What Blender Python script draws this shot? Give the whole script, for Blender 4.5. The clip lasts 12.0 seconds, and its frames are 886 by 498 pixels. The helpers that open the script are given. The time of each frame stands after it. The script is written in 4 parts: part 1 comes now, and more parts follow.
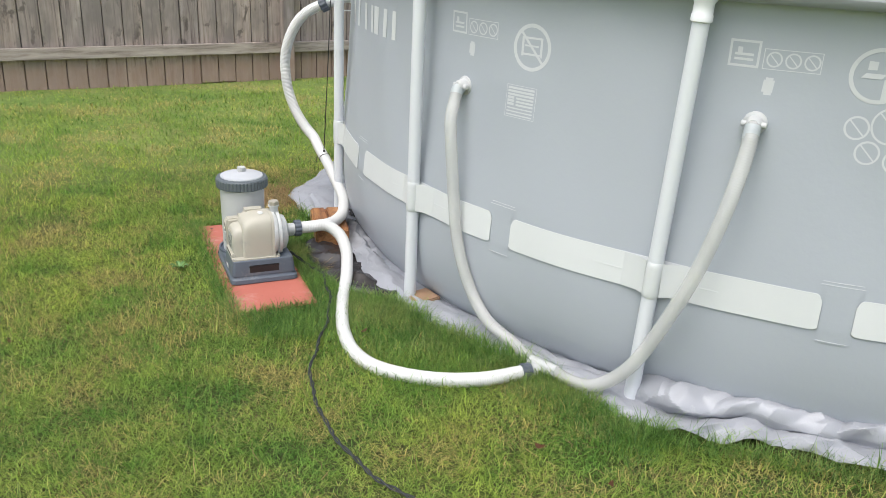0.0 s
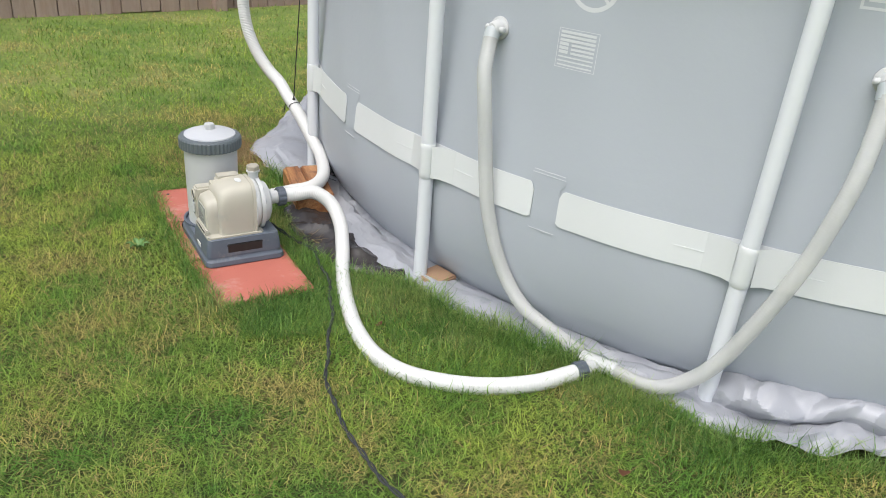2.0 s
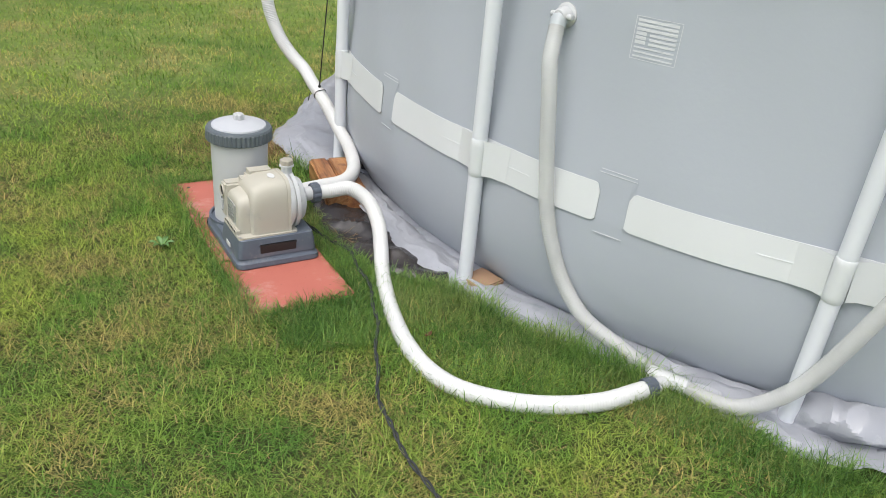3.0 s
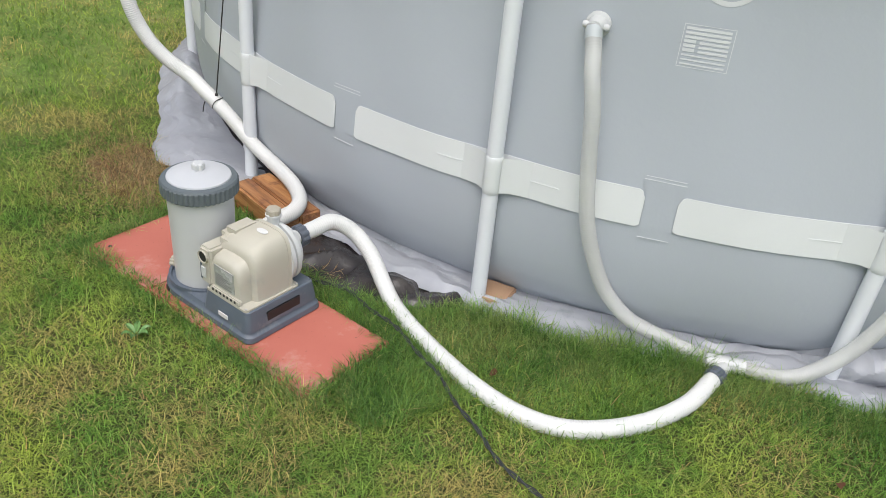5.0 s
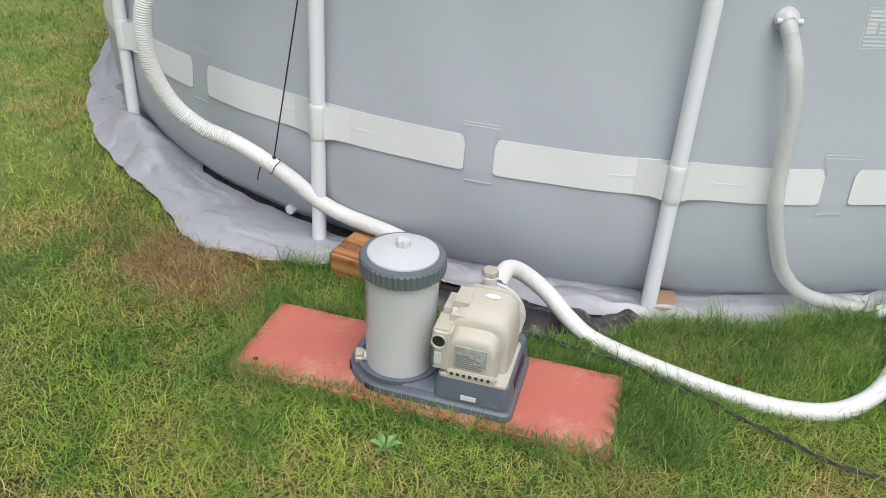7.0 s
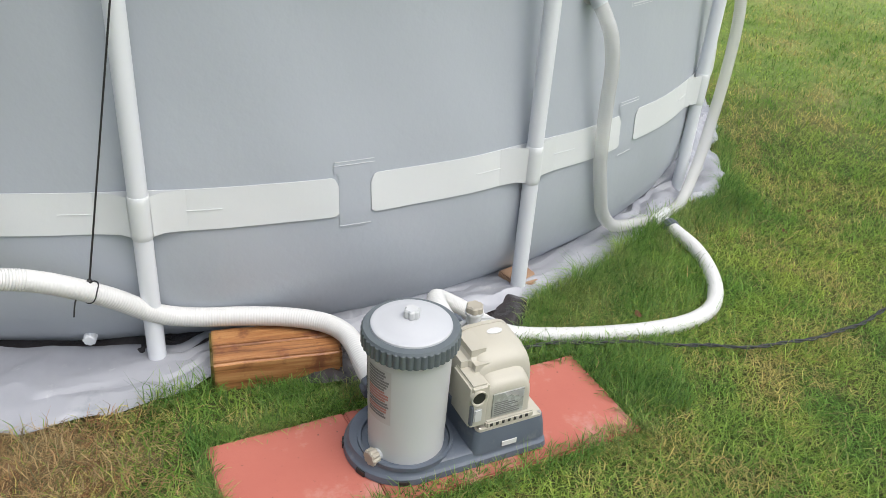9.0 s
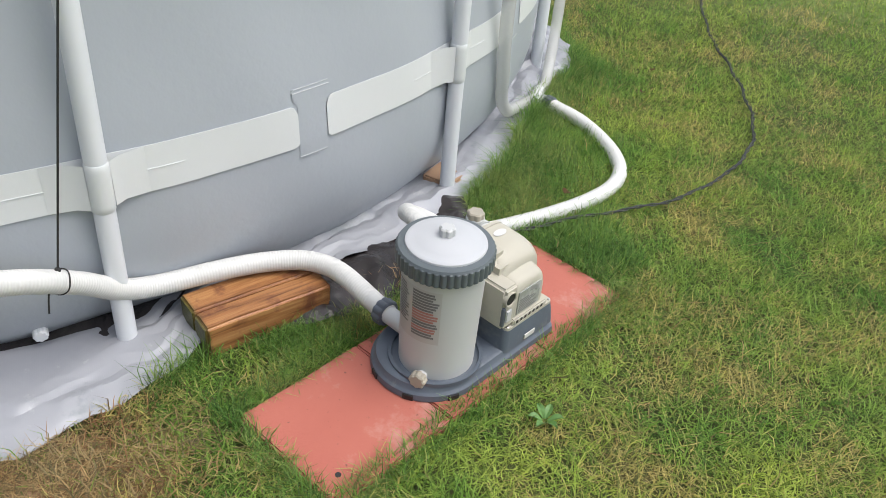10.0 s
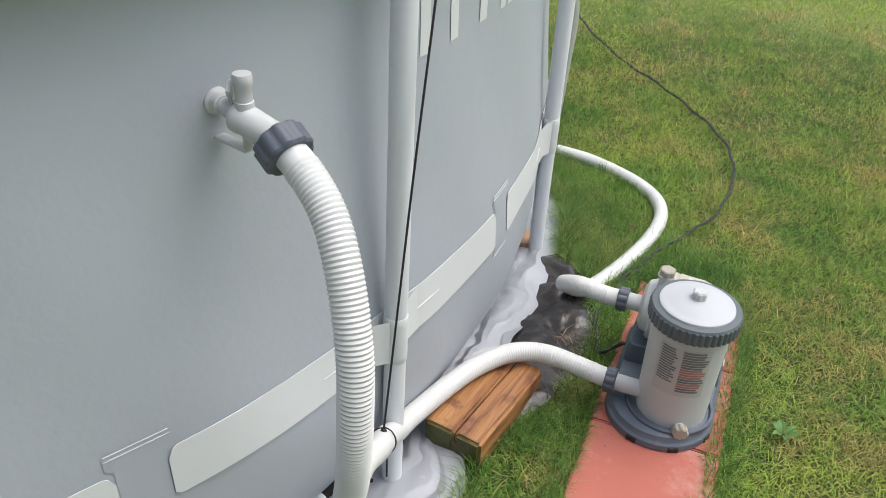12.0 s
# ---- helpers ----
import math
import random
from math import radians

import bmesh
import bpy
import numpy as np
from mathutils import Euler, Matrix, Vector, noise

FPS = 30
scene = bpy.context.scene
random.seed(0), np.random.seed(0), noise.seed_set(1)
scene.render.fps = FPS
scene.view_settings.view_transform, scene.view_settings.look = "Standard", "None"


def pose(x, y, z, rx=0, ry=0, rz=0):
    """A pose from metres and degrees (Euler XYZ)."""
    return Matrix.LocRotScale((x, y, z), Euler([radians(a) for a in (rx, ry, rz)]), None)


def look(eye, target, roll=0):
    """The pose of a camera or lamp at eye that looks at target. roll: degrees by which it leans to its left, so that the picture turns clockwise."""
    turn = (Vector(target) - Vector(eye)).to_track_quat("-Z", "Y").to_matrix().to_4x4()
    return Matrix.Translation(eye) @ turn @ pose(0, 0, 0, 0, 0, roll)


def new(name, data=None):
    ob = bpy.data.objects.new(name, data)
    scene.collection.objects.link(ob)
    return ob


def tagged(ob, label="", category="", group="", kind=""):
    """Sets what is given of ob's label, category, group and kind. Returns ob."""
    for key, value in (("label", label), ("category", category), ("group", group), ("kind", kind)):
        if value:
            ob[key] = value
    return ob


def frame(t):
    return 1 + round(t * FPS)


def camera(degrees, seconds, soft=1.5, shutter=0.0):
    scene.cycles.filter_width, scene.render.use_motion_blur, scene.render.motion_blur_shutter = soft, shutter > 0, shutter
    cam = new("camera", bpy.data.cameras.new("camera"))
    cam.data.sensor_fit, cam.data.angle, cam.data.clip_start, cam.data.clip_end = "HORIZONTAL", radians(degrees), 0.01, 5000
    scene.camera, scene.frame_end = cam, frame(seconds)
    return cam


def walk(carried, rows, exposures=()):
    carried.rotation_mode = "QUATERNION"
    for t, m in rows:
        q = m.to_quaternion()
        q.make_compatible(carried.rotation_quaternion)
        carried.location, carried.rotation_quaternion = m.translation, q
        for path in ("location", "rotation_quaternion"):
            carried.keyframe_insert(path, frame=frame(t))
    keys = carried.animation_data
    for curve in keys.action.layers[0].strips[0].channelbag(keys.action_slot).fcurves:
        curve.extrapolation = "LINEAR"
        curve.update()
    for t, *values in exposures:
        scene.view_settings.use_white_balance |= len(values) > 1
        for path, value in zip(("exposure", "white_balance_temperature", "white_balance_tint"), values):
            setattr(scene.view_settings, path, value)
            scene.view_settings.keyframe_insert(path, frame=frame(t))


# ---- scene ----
cam = camera(56.2, 12.0, soft=0.75)
METRES, EYE, TILT, LEAN, TURN = 5.7, 1.248, 0.0, 0.0, 0.0
ROWS = [
    (0.0, 0.0, 0.0, 0.0, 1.01, -21.1, -2.61),
    (0.5, -0.0016, 0.0257, -0.005, 1.93, -21.94, -2.65),
    (1.0, -0.016, 0.0522, -0.0084, 1.16, -23.59, -3.08),
    (1.5, -0.0391, 0.071, -0.008, -3.66, -24.64, -3.83),
    (2.0, -0.0561, 0.0818, -0.0101, -4.85, -25.56, -3.96),
    (2.5, -0.068, 0.0906, -0.0118, -5.64, -25.92, -4.57),
    (3.0, -0.0831, 0.1155, -0.0162, -5.38, -26.73, -4.71),
    (5.0, -0.2047, 0.2021, 0.0108, -26.98, -31.51, -4.59),
    (5.5, -0.249, 0.2308, 0.0089, -34.61, -30.47, -5.21),
    (6.0, -0.2941, 0.2627, 0.0086, -42.88, -30.55, -5.38),
    (6.5, -0.3226, 0.3097, 0.0067, -44.68, -30.41, -4.1),
    (8.5, -0.3867, 0.4965, 0.0006, -82.59, -31.38, -2.94),
    (9.0, -0.3703, 0.5447, 0.0011, -91.22, -29.99, -3.46),
    (9.5, -0.3536, 0.5887, 0.0015, -99.0, -32.36, -5.29),
    (10.0, -0.3446, 0.6393, 0.0005, -112.32, -36.11, -4.23),
    (10.5, -0.3131, 0.6752, 0.0002, -114.45, -35.81, -3.47),
    (11.0, -0.2928, 0.7173, 0.0097, -119.98, -35.11, -3.9),
    (11.5, -0.2741, 0.7634, 0.0224, -129.73, -33.52, -2.67),
    (12.0, -0.2454, 0.7868, 0.0228, -133.81, -33.66, -2.66),
]
walk(cam, [(t, pose(0, 0, EYE, TILT, LEAN, TURN) @ pose(METRES * x, METRES * y, METRES * z, 90 + pitch, roll, yaw)) for t, x, y, z, yaw, pitch, roll in ROWS],
     exposures=[(0.0, 0.69), (3.0, 0.60), (5.5, 0.53), (8.5, 0.60), (12.0, 0.64)])

# ---- light ----
wd = bpy.data.worlds.new("overcast_sky")
scene.world = wd
wd.use_nodes = True
wn = wd.node_tree.nodes
sky = wn.new("ShaderNodeTexSky")
sky.sky_type, sky.sun_disc = "NISHITA", False
sky.sun_elevation, sky.sun_rotation = radians(65), radians(217)
sky.dust_density, sky.ozone_density, sky.air_density = 4.0, 1.0, 1.0
bg = wn["Background"]
bg.inputs["Strength"].default_value = 0.15
hs = wn.new("ShaderNodeHueSaturation")
hs.inputs["Saturation"].default_value = 0.60
wd.node_tree.links.new(sky.outputs[0], hs.inputs["Color"])
wd.node_tree.links.new(hs.outputs[0], bg.inputs["Color"])
sun = new("sun", bpy.data.lights.new("sun", "SUN"))
sun.data.energy, sun.data.angle, sun.data.color = 1.0, radians(50), (1.0, 0.98, 0.95)
sun.matrix_world = look((-4.5, -3, 16), (0, 3, 0))


# ---- materials ----
def mat(name, base, rough=0.6, metal=0.0):
    m = bpy.data.materials.new(name)
    m.use_nodes = True
    p = m.node_tree.nodes["Principled BSDF"]
    p.inputs["Base Color"].default_value = (*base, 1)
    p.inputs["Roughness"].default_value = rough
    p.inputs["Metallic"].default_value = metal
    return m


def nodes(m):
    return m.node_tree.nodes, m.node_tree.links, m.node_tree.nodes["Principled BSDF"]


def noise_fac(m, scale, detail=4.0, rough=0.6, stretch=None, distortion=0.0):
    n, l, p = nodes(m)
    tc = n.new("ShaderNodeTexCoord")
    t = n.new("ShaderNodeTexNoise")
    t.inputs["Scale"].default_value, t.inputs["Detail"].default_value = scale, detail
    t.inputs["Roughness"].default_value, t.inputs["Distortion"].default_value = rough, distortion
    if stretch:
        mp = n.new("ShaderNodeMapping")
        mp.inputs["Scale"].default_value = stretch
        l.new(tc.outputs["Object"], mp.inputs[0])
        l.new(mp.outputs[0], t.inputs["Vector"])
    else:
        l.new(tc.outputs["Object"], t.inputs["Vector"])
    return t.outputs["Fac"]


def ramp(m, fac, stops):
    n, l, p = nodes(m)
    r = n.new("ShaderNodeValToRGB")
    e = r.color_ramp.elements
    while len(e) < len(stops):
        e.new(0.5)
    for k, (pos, c) in zip(e, stops):
        k.position, k.color = pos, (*c, 1)
    l.new(fac, r.inputs[0])
    return r.outputs[0]


def blend(m, fac, a, b, mode="MIX"):
    n, l, p = nodes(m)
    x = n.new("ShaderNodeMix")
    x.data_type, x.blend_type = "RGBA", mode
    for s, v in ((x.inputs[0], fac), (x.inputs[6], a), (x.inputs[7], b)):
        if isinstance(v, bpy.types.NodeSocket):
            l.new(v, s)
        else:
            s.default_value = v if isinstance(v, float) else (*v, 1)
    return x.outputs[2]


def bump(m, fac, strength, dist):
    n, l, p = nodes(m)
    b = n.new("ShaderNodeBump")
    b.inputs["Strength"].default_value, b.inputs["Distance"].default_value = strength, dist
    l.new(fac, b.inputs["Height"])
    l.new(b.outputs[0], p.inputs["Normal"])


def to_base(m, sock):
    m.node_tree.links.new(sock, m.node_tree.nodes["Principled BSDF"].inputs["Base Color"])
    return m


def worn(name, a, b, scale, rough, bump_scale=0.0, bump_dist=0.001, dirt=None, dirt_scale=3.0, dirt_at=(0.55, 0.75)):
    """Two shades of one surface, an optional coat of dirt, and fine relief."""
    m = mat(name, a, rough)
    col = blend(m, noise_fac(m, scale), a, b)
    if dirt:
        f = ramp(m, noise_fac(m, dirt_scale, 8, 0.7), [(dirt_at[0], (0, 0, 0)), (dirt_at[1], (1, 1, 1))])
        col = blend(m, f, col, dirt)
    to_base(m, col)
    if bump_scale:
        bump(m, noise_fac(m, bump_scale, 6, 0.7), 0.5, bump_dist)
    return m


M_VINYL = worn("pool_vinyl", (0.385, 0.418, 0.456), (0.410, 0.443, 0.482), 2.0, 0.42, 3.0, 0.006)
M_STRAP = worn("white_strap", (0.62, 0.65, 0.65), (0.68, 0.70, 0.70), 4.0, 0.45, 30, 0.001)
M_PRINT = worn("pale_print", (0.56, 0.58, 0.59), (0.61, 0.63, 0.635), 40.0, 0.5)
M_LEG = worn("powder_coated_leg", (0.66, 0.69, 0.72), (0.72, 0.74, 0.77), 5.0, 0.35, 400, 0.0003)
M_JOINT = worn("white_plastic_joint", (0.72, 0.74, 0.75), (0.76, 0.78, 0.78), 6.0, 0.4)
M_LINER = worn("blue_liner", (0.25, 0.48, 0.60), (0.32, 0.55, 0.66), 5.0, 0.4)
M_RAILSKIN = worn("dark_grey_sleeve", (0.26, 0.28, 0.30), (0.30, 0.32, 0.33), 5.0, 0.5)
M_HOSE = worn("white_hose", (0.635, 0.64, 0.63), (0.58, 0.585, 0.565), 9.0, 0.42, dirt=(0.45, 0.42, 0.33), dirt_scale=14, dirt_at=(0.66, 0.9))
M_NUT = worn("slate_plastic", (0.075, 0.09, 0.115), (0.10, 0.115, 0.14), 20.0, 0.45, 200, 0.0004)
M_GREYPL = worn("grey_plastic", (0.49, 0.505, 0.505), (0.535, 0.545, 0.54), 8.0, 0.42, 250, 0.0003)
M_LID = worn("pale_lid_plastic", (0.43, 0.45, 0.47), (0.50, 0.51, 0.525), 10.0, 0.5, dirt=(0.45, 0.44, 0.41), dirt_scale=9, dirt_at=(0.6, 0.95))
M_RING = worn("dark_ring_plastic", (0.085, 0.105, 0.115), (0.12, 0.14, 0.15), 12.0, 0.5, 200, 0.0004)
M_BASE = worn("blue_grey_base_plastic", (0.070, 0.088, 0.115), (0.115, 0.138, 0.17), 10.0, 0.42, 250, 0.0004, dirt=(0.19, 0.20, 0.205), dirt_scale=12)
M_MOTOR = worn("yellowed_plastic", (0.46, 0.43, 0.34), (0.43, 0.42, 0.37), 5.0, 0.5, 250, 0.0003, dirt=(0.33, 0.33, 0.30), dirt_scale=6)
M_KNOB = worn("dirty_beige_plastic", (0.40, 0.37, 0.30), (0.33, 0.305, 0.245), 30.0, 0.55, 200, 0.0005)
# Also colours blocks and discs that stand for the shade inside holes.
M_BLACK = worn("black_rubber_and_hole_shade", (0.012, 0.012, 0.012), (0.022, 0.022, 0.022), 30.0, 0.55)
M_CORD = worn("weathered_cord", (0.018, 0.021, 0.022), (0.045, 0.048, 0.048), 25.0, 0.6)
M_PAPER = worn("white_sticker", (0.66, 0.67, 0.66), (0.58, 0.58, 0.56), 40.0, 0.4)
M_INK = worn("grey_ink", (0.10, 0.10, 0.10), (0.24, 0.24, 0.23), 260.0, 0.6)
M_REDINK = worn("faded_red_ink", (0.38, 0.13, 0.10), (0.42, 0.25, 0.21), 260.0, 0.6)
M_SCREW = mat("steel_screw", (0.5, 0.5, 0.5), 0.35, 1.0)
M_TARP = worn("silver_tarp", (0.30, 0.315, 0.345), (0.38, 0.39, 0.42), 7.0, 0.47, dirt=(0.15, 0.195, 0.18), dirt_scale=6, dirt_at=(0.60, 0.82))


def weave(m):
    """A fine square weave in the relief, with chalky scuffs over the silver coat."""
    n, l, p = nodes(m)
    p.inputs["Metallic"].default_value = 0.14
    scuff = ramp(m, noise_fac(m, 19, 7, 0.72), [(0.60, (0, 0, 0)), (0.70, (0.8, 0.8, 0.8))])
    to_base(m, blend(m, scuff, p.inputs["Base Color"].links[0].from_socket, (0.44, 0.45, 0.46)))
    tc = n.new("ShaderNodeTexCoord")
    waves = []
    for axis in ("X", "Y"):
        w = n.new("ShaderNodeTexWave")
        w.wave_type, w.bands_direction = "BANDS", axis
        w.inputs["Scale"].default_value = 75
        w.inputs["Distortion"].default_value = 0.6
        l.new(tc.outputs["Object"], w.inputs["Vector"])
        waves.append(w.outputs["Fac"])
    grid = blend(m, 0.5, waves[0], waves[1])
    bump(m, blend(m, 0.7, grid, noise_fac(m, 60, 6, 0.7)), 0.16, 0.0012)


weave(M_TARP)
M_PLASTIC = worn("dark_wet_plastic", (0.024, 0.021, 0.022), (0.055, 0.048, 0.047), 7.0, 0.22, 14, 0.012, dirt=(0.085, 0.078, 0.07), dirt_scale=6)
M_SOIL = worn("bare_soil", (0.18, 0.105, 0.055), (0.32, 0.20, 0.11), 14.0, 0.95, 60, 0.01)
M_WATER = worn("pool_water", (0.05, 0.24, 0.32), (0.07, 0.28, 0.36), 2.0, 0.08, 6.0, 0.01)
M_LEAF = worn("brown_leaf", (0.16, 0.065, 0.03), (0.22, 0.10, 0.05), 60, 0.7)
M_SHIM = worn("weathered_shim_board", (0.28, 0.165, 0.10), (0.36, 0.24, 0.15), 12, 0.8, 60, 0.001)

M_CLEAR = mat("milky_vinyl_hose", (0.66, 0.67, 0.60), 0.35)
n_, l_, p_ = nodes(M_CLEAR)
to_base(M_CLEAR, blend(M_CLEAR, noise_fac(M_CLEAR, 5.0), (0.66, 0.665, 0.64), (0.61, 0.62, 0.595)))
tr_ = n_.new("ShaderNodeBsdfTransparent")
mx_ = n_.new("ShaderNodeMixShader")
mx_.inputs[0].default_value = 0.48
l_.new(p_.outputs[0], mx_.inputs[1])
l_.new(tr_.outputs[0], mx_.inputs[2])
l_.new(mx_.outputs[0], n_["Material Output"].inputs["Surface"])

M_PAVER = worn("red_concrete", (0.385, 0.108, 0.078), (0.45, 0.145, 0.105), 7.0, 0.8, 120, 0.0015,
               dirt=(0.52, 0.33, 0.28), dirt_scale=5.0, dirt_at=(0.56, 0.78))
pits_ = ramp(M_PAVER, noise_fac(M_PAVER, 95, 3, 0.5), [(0.26, (0.85, 0.85, 0.85)), (0.31, (0, 0, 0))])
to_base(M_PAVER, blend(M_PAVER, pits_, nodes(M_PAVER)[2].inputs["Base Color"].links[0].from_socket, (0.16, 0.07, 0.05)))


def wood(name, a, b, dark, stretch, rough=0.75):
    m = mat(name, a, rough)
    grain = noise_fac(m, 1.0, 8, 0.65, stretch, 0.6)
    col = ramp(m, grain, [(0.30, dark), (0.48, a), (0.70, b)])
    n, l, p = nodes(m)
    oi = n.new("ShaderNodeObjectInfo")
    tone = ramp(m, oi.outputs["Random"], [(0.0, (0.76, 0.75, 0.76)), (0.5, (0.9, 0.87, 0.85)), (1.0, (1.0, 0.94, 0.88))])
    col = blend(m, 1.0, col, tone, "MULTIPLY")
    to_base(m, col)
    bump(m, grain, 0.6, 0.003)
    return m


M_FENCE = wood("weathered_fence_wood", (0.40, 0.34, 0.31), (0.56, 0.50, 0.46), (0.14, 0.11, 0.10), (34, 34, 2.0), 0.9)
M_RAIL = wood("weathered_rail_wood", (0.42, 0.37, 0.34), (0.60, 0.55, 0.51), (0.15, 0.12, 0.11), (2.2, 26, 26), 0.9)


def weather_boards(m):
    """Each board gets its own stretch of grain, dark knots, and a redder, less bleached foot."""
    n, l, p = nodes(m)
    oi = n.new("ShaderNodeObjectInfo")
    off = n.new("ShaderNodeMath")
    off.operation = "MULTIPLY"
    off.inputs[1].default_value = 23.0
    l.new(oi.outputs["Random"], off.inputs[0])
    col = p.inputs["Base Color"].links[0].from_socket
    knots = noise_fac(m, 1.0, 4, 0.6, (13, 13, 6.5), 0.4)
    blot = noise_fac(m, 1.0, 3, 0.6, (5, 5, 2.6))
    for k in [k for k in n if k.type == "MAPPING"]:
        l.new(off.outputs[0], k.inputs["Location"])
    col = blend(m, ramp(m, knots, [(0.57, (0, 0, 0)), (0.65, (0.85, 0.85, 0.85))]), col, (0.10, 0.08, 0.07))
    col = blend(m, ramp(m, blot, [(0.40, (0, 0, 0)), (0.62, (0.85, 0.85, 0.85))]), col, (0.23, 0.20, 0.185))
    tc = n.new("ShaderNodeTexCoord")
    sp = n.new("ShaderNodeSeparateXYZ")
    l.new(tc.outputs["Object"], sp.inputs[0])
    foot = ramp(m, sp.outputs[2], [(0.16, (0.75, 0.75, 0.75)), (0.27, (0, 0, 0))])
    to_base(m, blend(m, foot, col, blend(m, knots, (0.33, 0.19, 0.13), (0.46, 0.36, 0.31))))


weather_boards(M_FENCE)
M_BLOCK = wood("oiled_timber", (0.33, 0.150, 0.056), (0.52, 0.29, 0.125), (0.10, 0.036, 0.014), (62, 3.2, 62), 0.42)
n_, l_, p_ = nodes(M_BLOCK)
geo_ = n_.new("ShaderNodeTexCoord")
sep_ = n_.new("ShaderNodeSeparateXYZ")
l_.new(geo_.outputs["Object"], sep_.inputs[0])
moss_ = ramp(M_BLOCK, sep_.outputs[1], [(0.139, (0, 0, 0)), (0.150, (1, 1, 1))])
stain_ = ramp(M_BLOCK, noise_fac(M_BLOCK, 17, 5, 0.6), [(0.54, (0, 0, 0)), (0.66, (0.75, 0.75, 0.75))])
oiled_ = blend(M_BLOCK, stain_, p_.inputs["Base Color"].links[0].from_socket, (0.12, 0.036, 0.022))
growth_ = blend(M_BLOCK, noise_fac(M_BLOCK, 30, 6, 0.7), (0.02, 0.018, 0.008), (0.10, 0.12, 0.02))
to_base(M_BLOCK, blend(M_BLOCK, moss_, oiled_, growth_))

# lawn: soil and thatch below, darkened for the shade between blades; blades above
M_GROUND = mat("thatch_soil_and_gap_shade", (0.10, 0.11, 0.04), 0.95)
g1 = ramp(M_GROUND, noise_fac(M_GROUND, 1.3, 6, 0.65), [(0.35, (0.19, 0.30, 0.07)), (0.52, (0.265, 0.35, 0.092)), (0.66, (0.36, 0.355, 0.14))])
g2 = ramp(M_GROUND, noise_fac(M_GROUND, 26, 8, 0.75), [(0.3, (0.52, 0.53, 0.46)), (0.65, (1.06, 1.05, 1.0))])
far_lawn = blend(M_GROUND, 1.0, g1, g2, "MULTIPLY")
# Near the pump the thatch colour also carries the shade among the blades.
thatch = ramp(M_GROUND, noise_fac(M_GROUND, 9, 8, 0.75), [(0.33, (0.04, 0.058, 0.016)), (0.55, (0.085, 0.095, 0.028)), (0.72, (0.19, 0.145, 0.06))])
n_, l_, p_ = nodes(M_GROUND)
tc_ = n_.new("ShaderNodeTexCoord")
mp_ = n_.new("ShaderNodeMapping")
mp_.inputs["Location"].default_value = (0.5 / 3.6, -2.2 / 3.6, 0)
mp_.inputs["Scale"].default_value = (1 / 3.6, 1 / 3.6, 0)
gr_ = n_.new("ShaderNodeTexGradient")
gr_.gradient_type = "SPHERICAL"
l_.new(tc_.outputs["Object"], mp_.inputs[0])
l_.new(mp_.outputs[0], gr_.inputs[0])
near_ = ramp(M_GROUND, gr_.outputs["Fac"], [(0.22, (0, 0, 0)), (0.55, (1, 1, 1))])
to_base(M_GROUND, blend(M_GROUND, near_, far_lawn, thatch))
bump(M_GROUND, noise_fac(M_GROUND, 70, 6, 0.7), 0.8, 0.02)


def grass_mat(name, dark, mid, dry):
    m = mat(name, mid, 0.55)
    n, l, p = nodes(m)
    ge = n.new("ShaderNodeNewGeometry")
    patch = ramp(m, noise_fac(m, 2.6, 6, 0.72), [(0.34, (0.18, 0.18, 0.18)), (0.50, (0.42, 0.42, 0.42)), (0.66, (0.92, 0.92, 0.92))])
    tuft = noise_fac(m, 4.0, 4, 0.7)
    c1 = blend(m, ramp(m, tuft, [(0.40, (0, 0, 0)), (0.58, (1, 1, 1))]), dark, mid)
    sward = ramp(m, noise_fac(m, 0.85, 3, 0.55), [(0.36, (0.84, 0.88, 0.86)), (0.50, (1.02, 1.02, 1.0)), (0.64, (1.32, 1.17, 1.06))])
    c1 = blend(m, 1.0, c1, sward, "MULTIPLY")
    mixf = n.new("ShaderNodeMath")
    mixf.operation = "MULTIPLY_ADD"
    l.new(ge.outputs["Random Per Island"], mixf.inputs[0])
    mixf.inputs[1].default_value = 0.55
    l.new(patch, mixf.inputs[2])
    f = ramp(m, mixf.outputs[0], [(0.74, (0, 0, 0)), (0.98, (1, 1, 1))])
    tone = n.new("ShaderNodeMath")
    tone.operation = "MULTIPLY"
    tone.inputs[1].default_value = 37.7
    l.new(ge.outputs["Random Per Island"], tone.inputs[0])
    fr = n.new("ShaderNodeMath")
    fr.operation = "FRACT"
    l.new(tone.outputs[0], fr.inputs[0])
    shade = ramp(m, fr.outputs[0], [(0.0, (0.28, 0.34, 0.34)), (0.55, (0.85, 0.85, 0.85)), (1.0, (1.22, 1.18, 1.15))])
    to_base(m, blend(m, 1.0, blend(m, f, c1, dry), shade, "MULTIPLY"))
    p.inputs["Subsurface Weight"].default_value = 0.0
    p.inputs["Specular IOR Level"].default_value = 0.35
    tl = n.new("ShaderNodeBsdfTranslucent")
    l.new(p.inputs["Base Color"].links[0].from_socket, tl.inputs["Color"])
    mx = n.new("ShaderNodeMixShader")
    mx.inputs[0].default_value = 0.5
    l.new(p.outputs[0], mx.inputs[1])
    l.new(tl.outputs[0], mx.inputs[2])
    l.new(mx.outputs[0], n["Material Output"].inputs["Surface"])
    return m


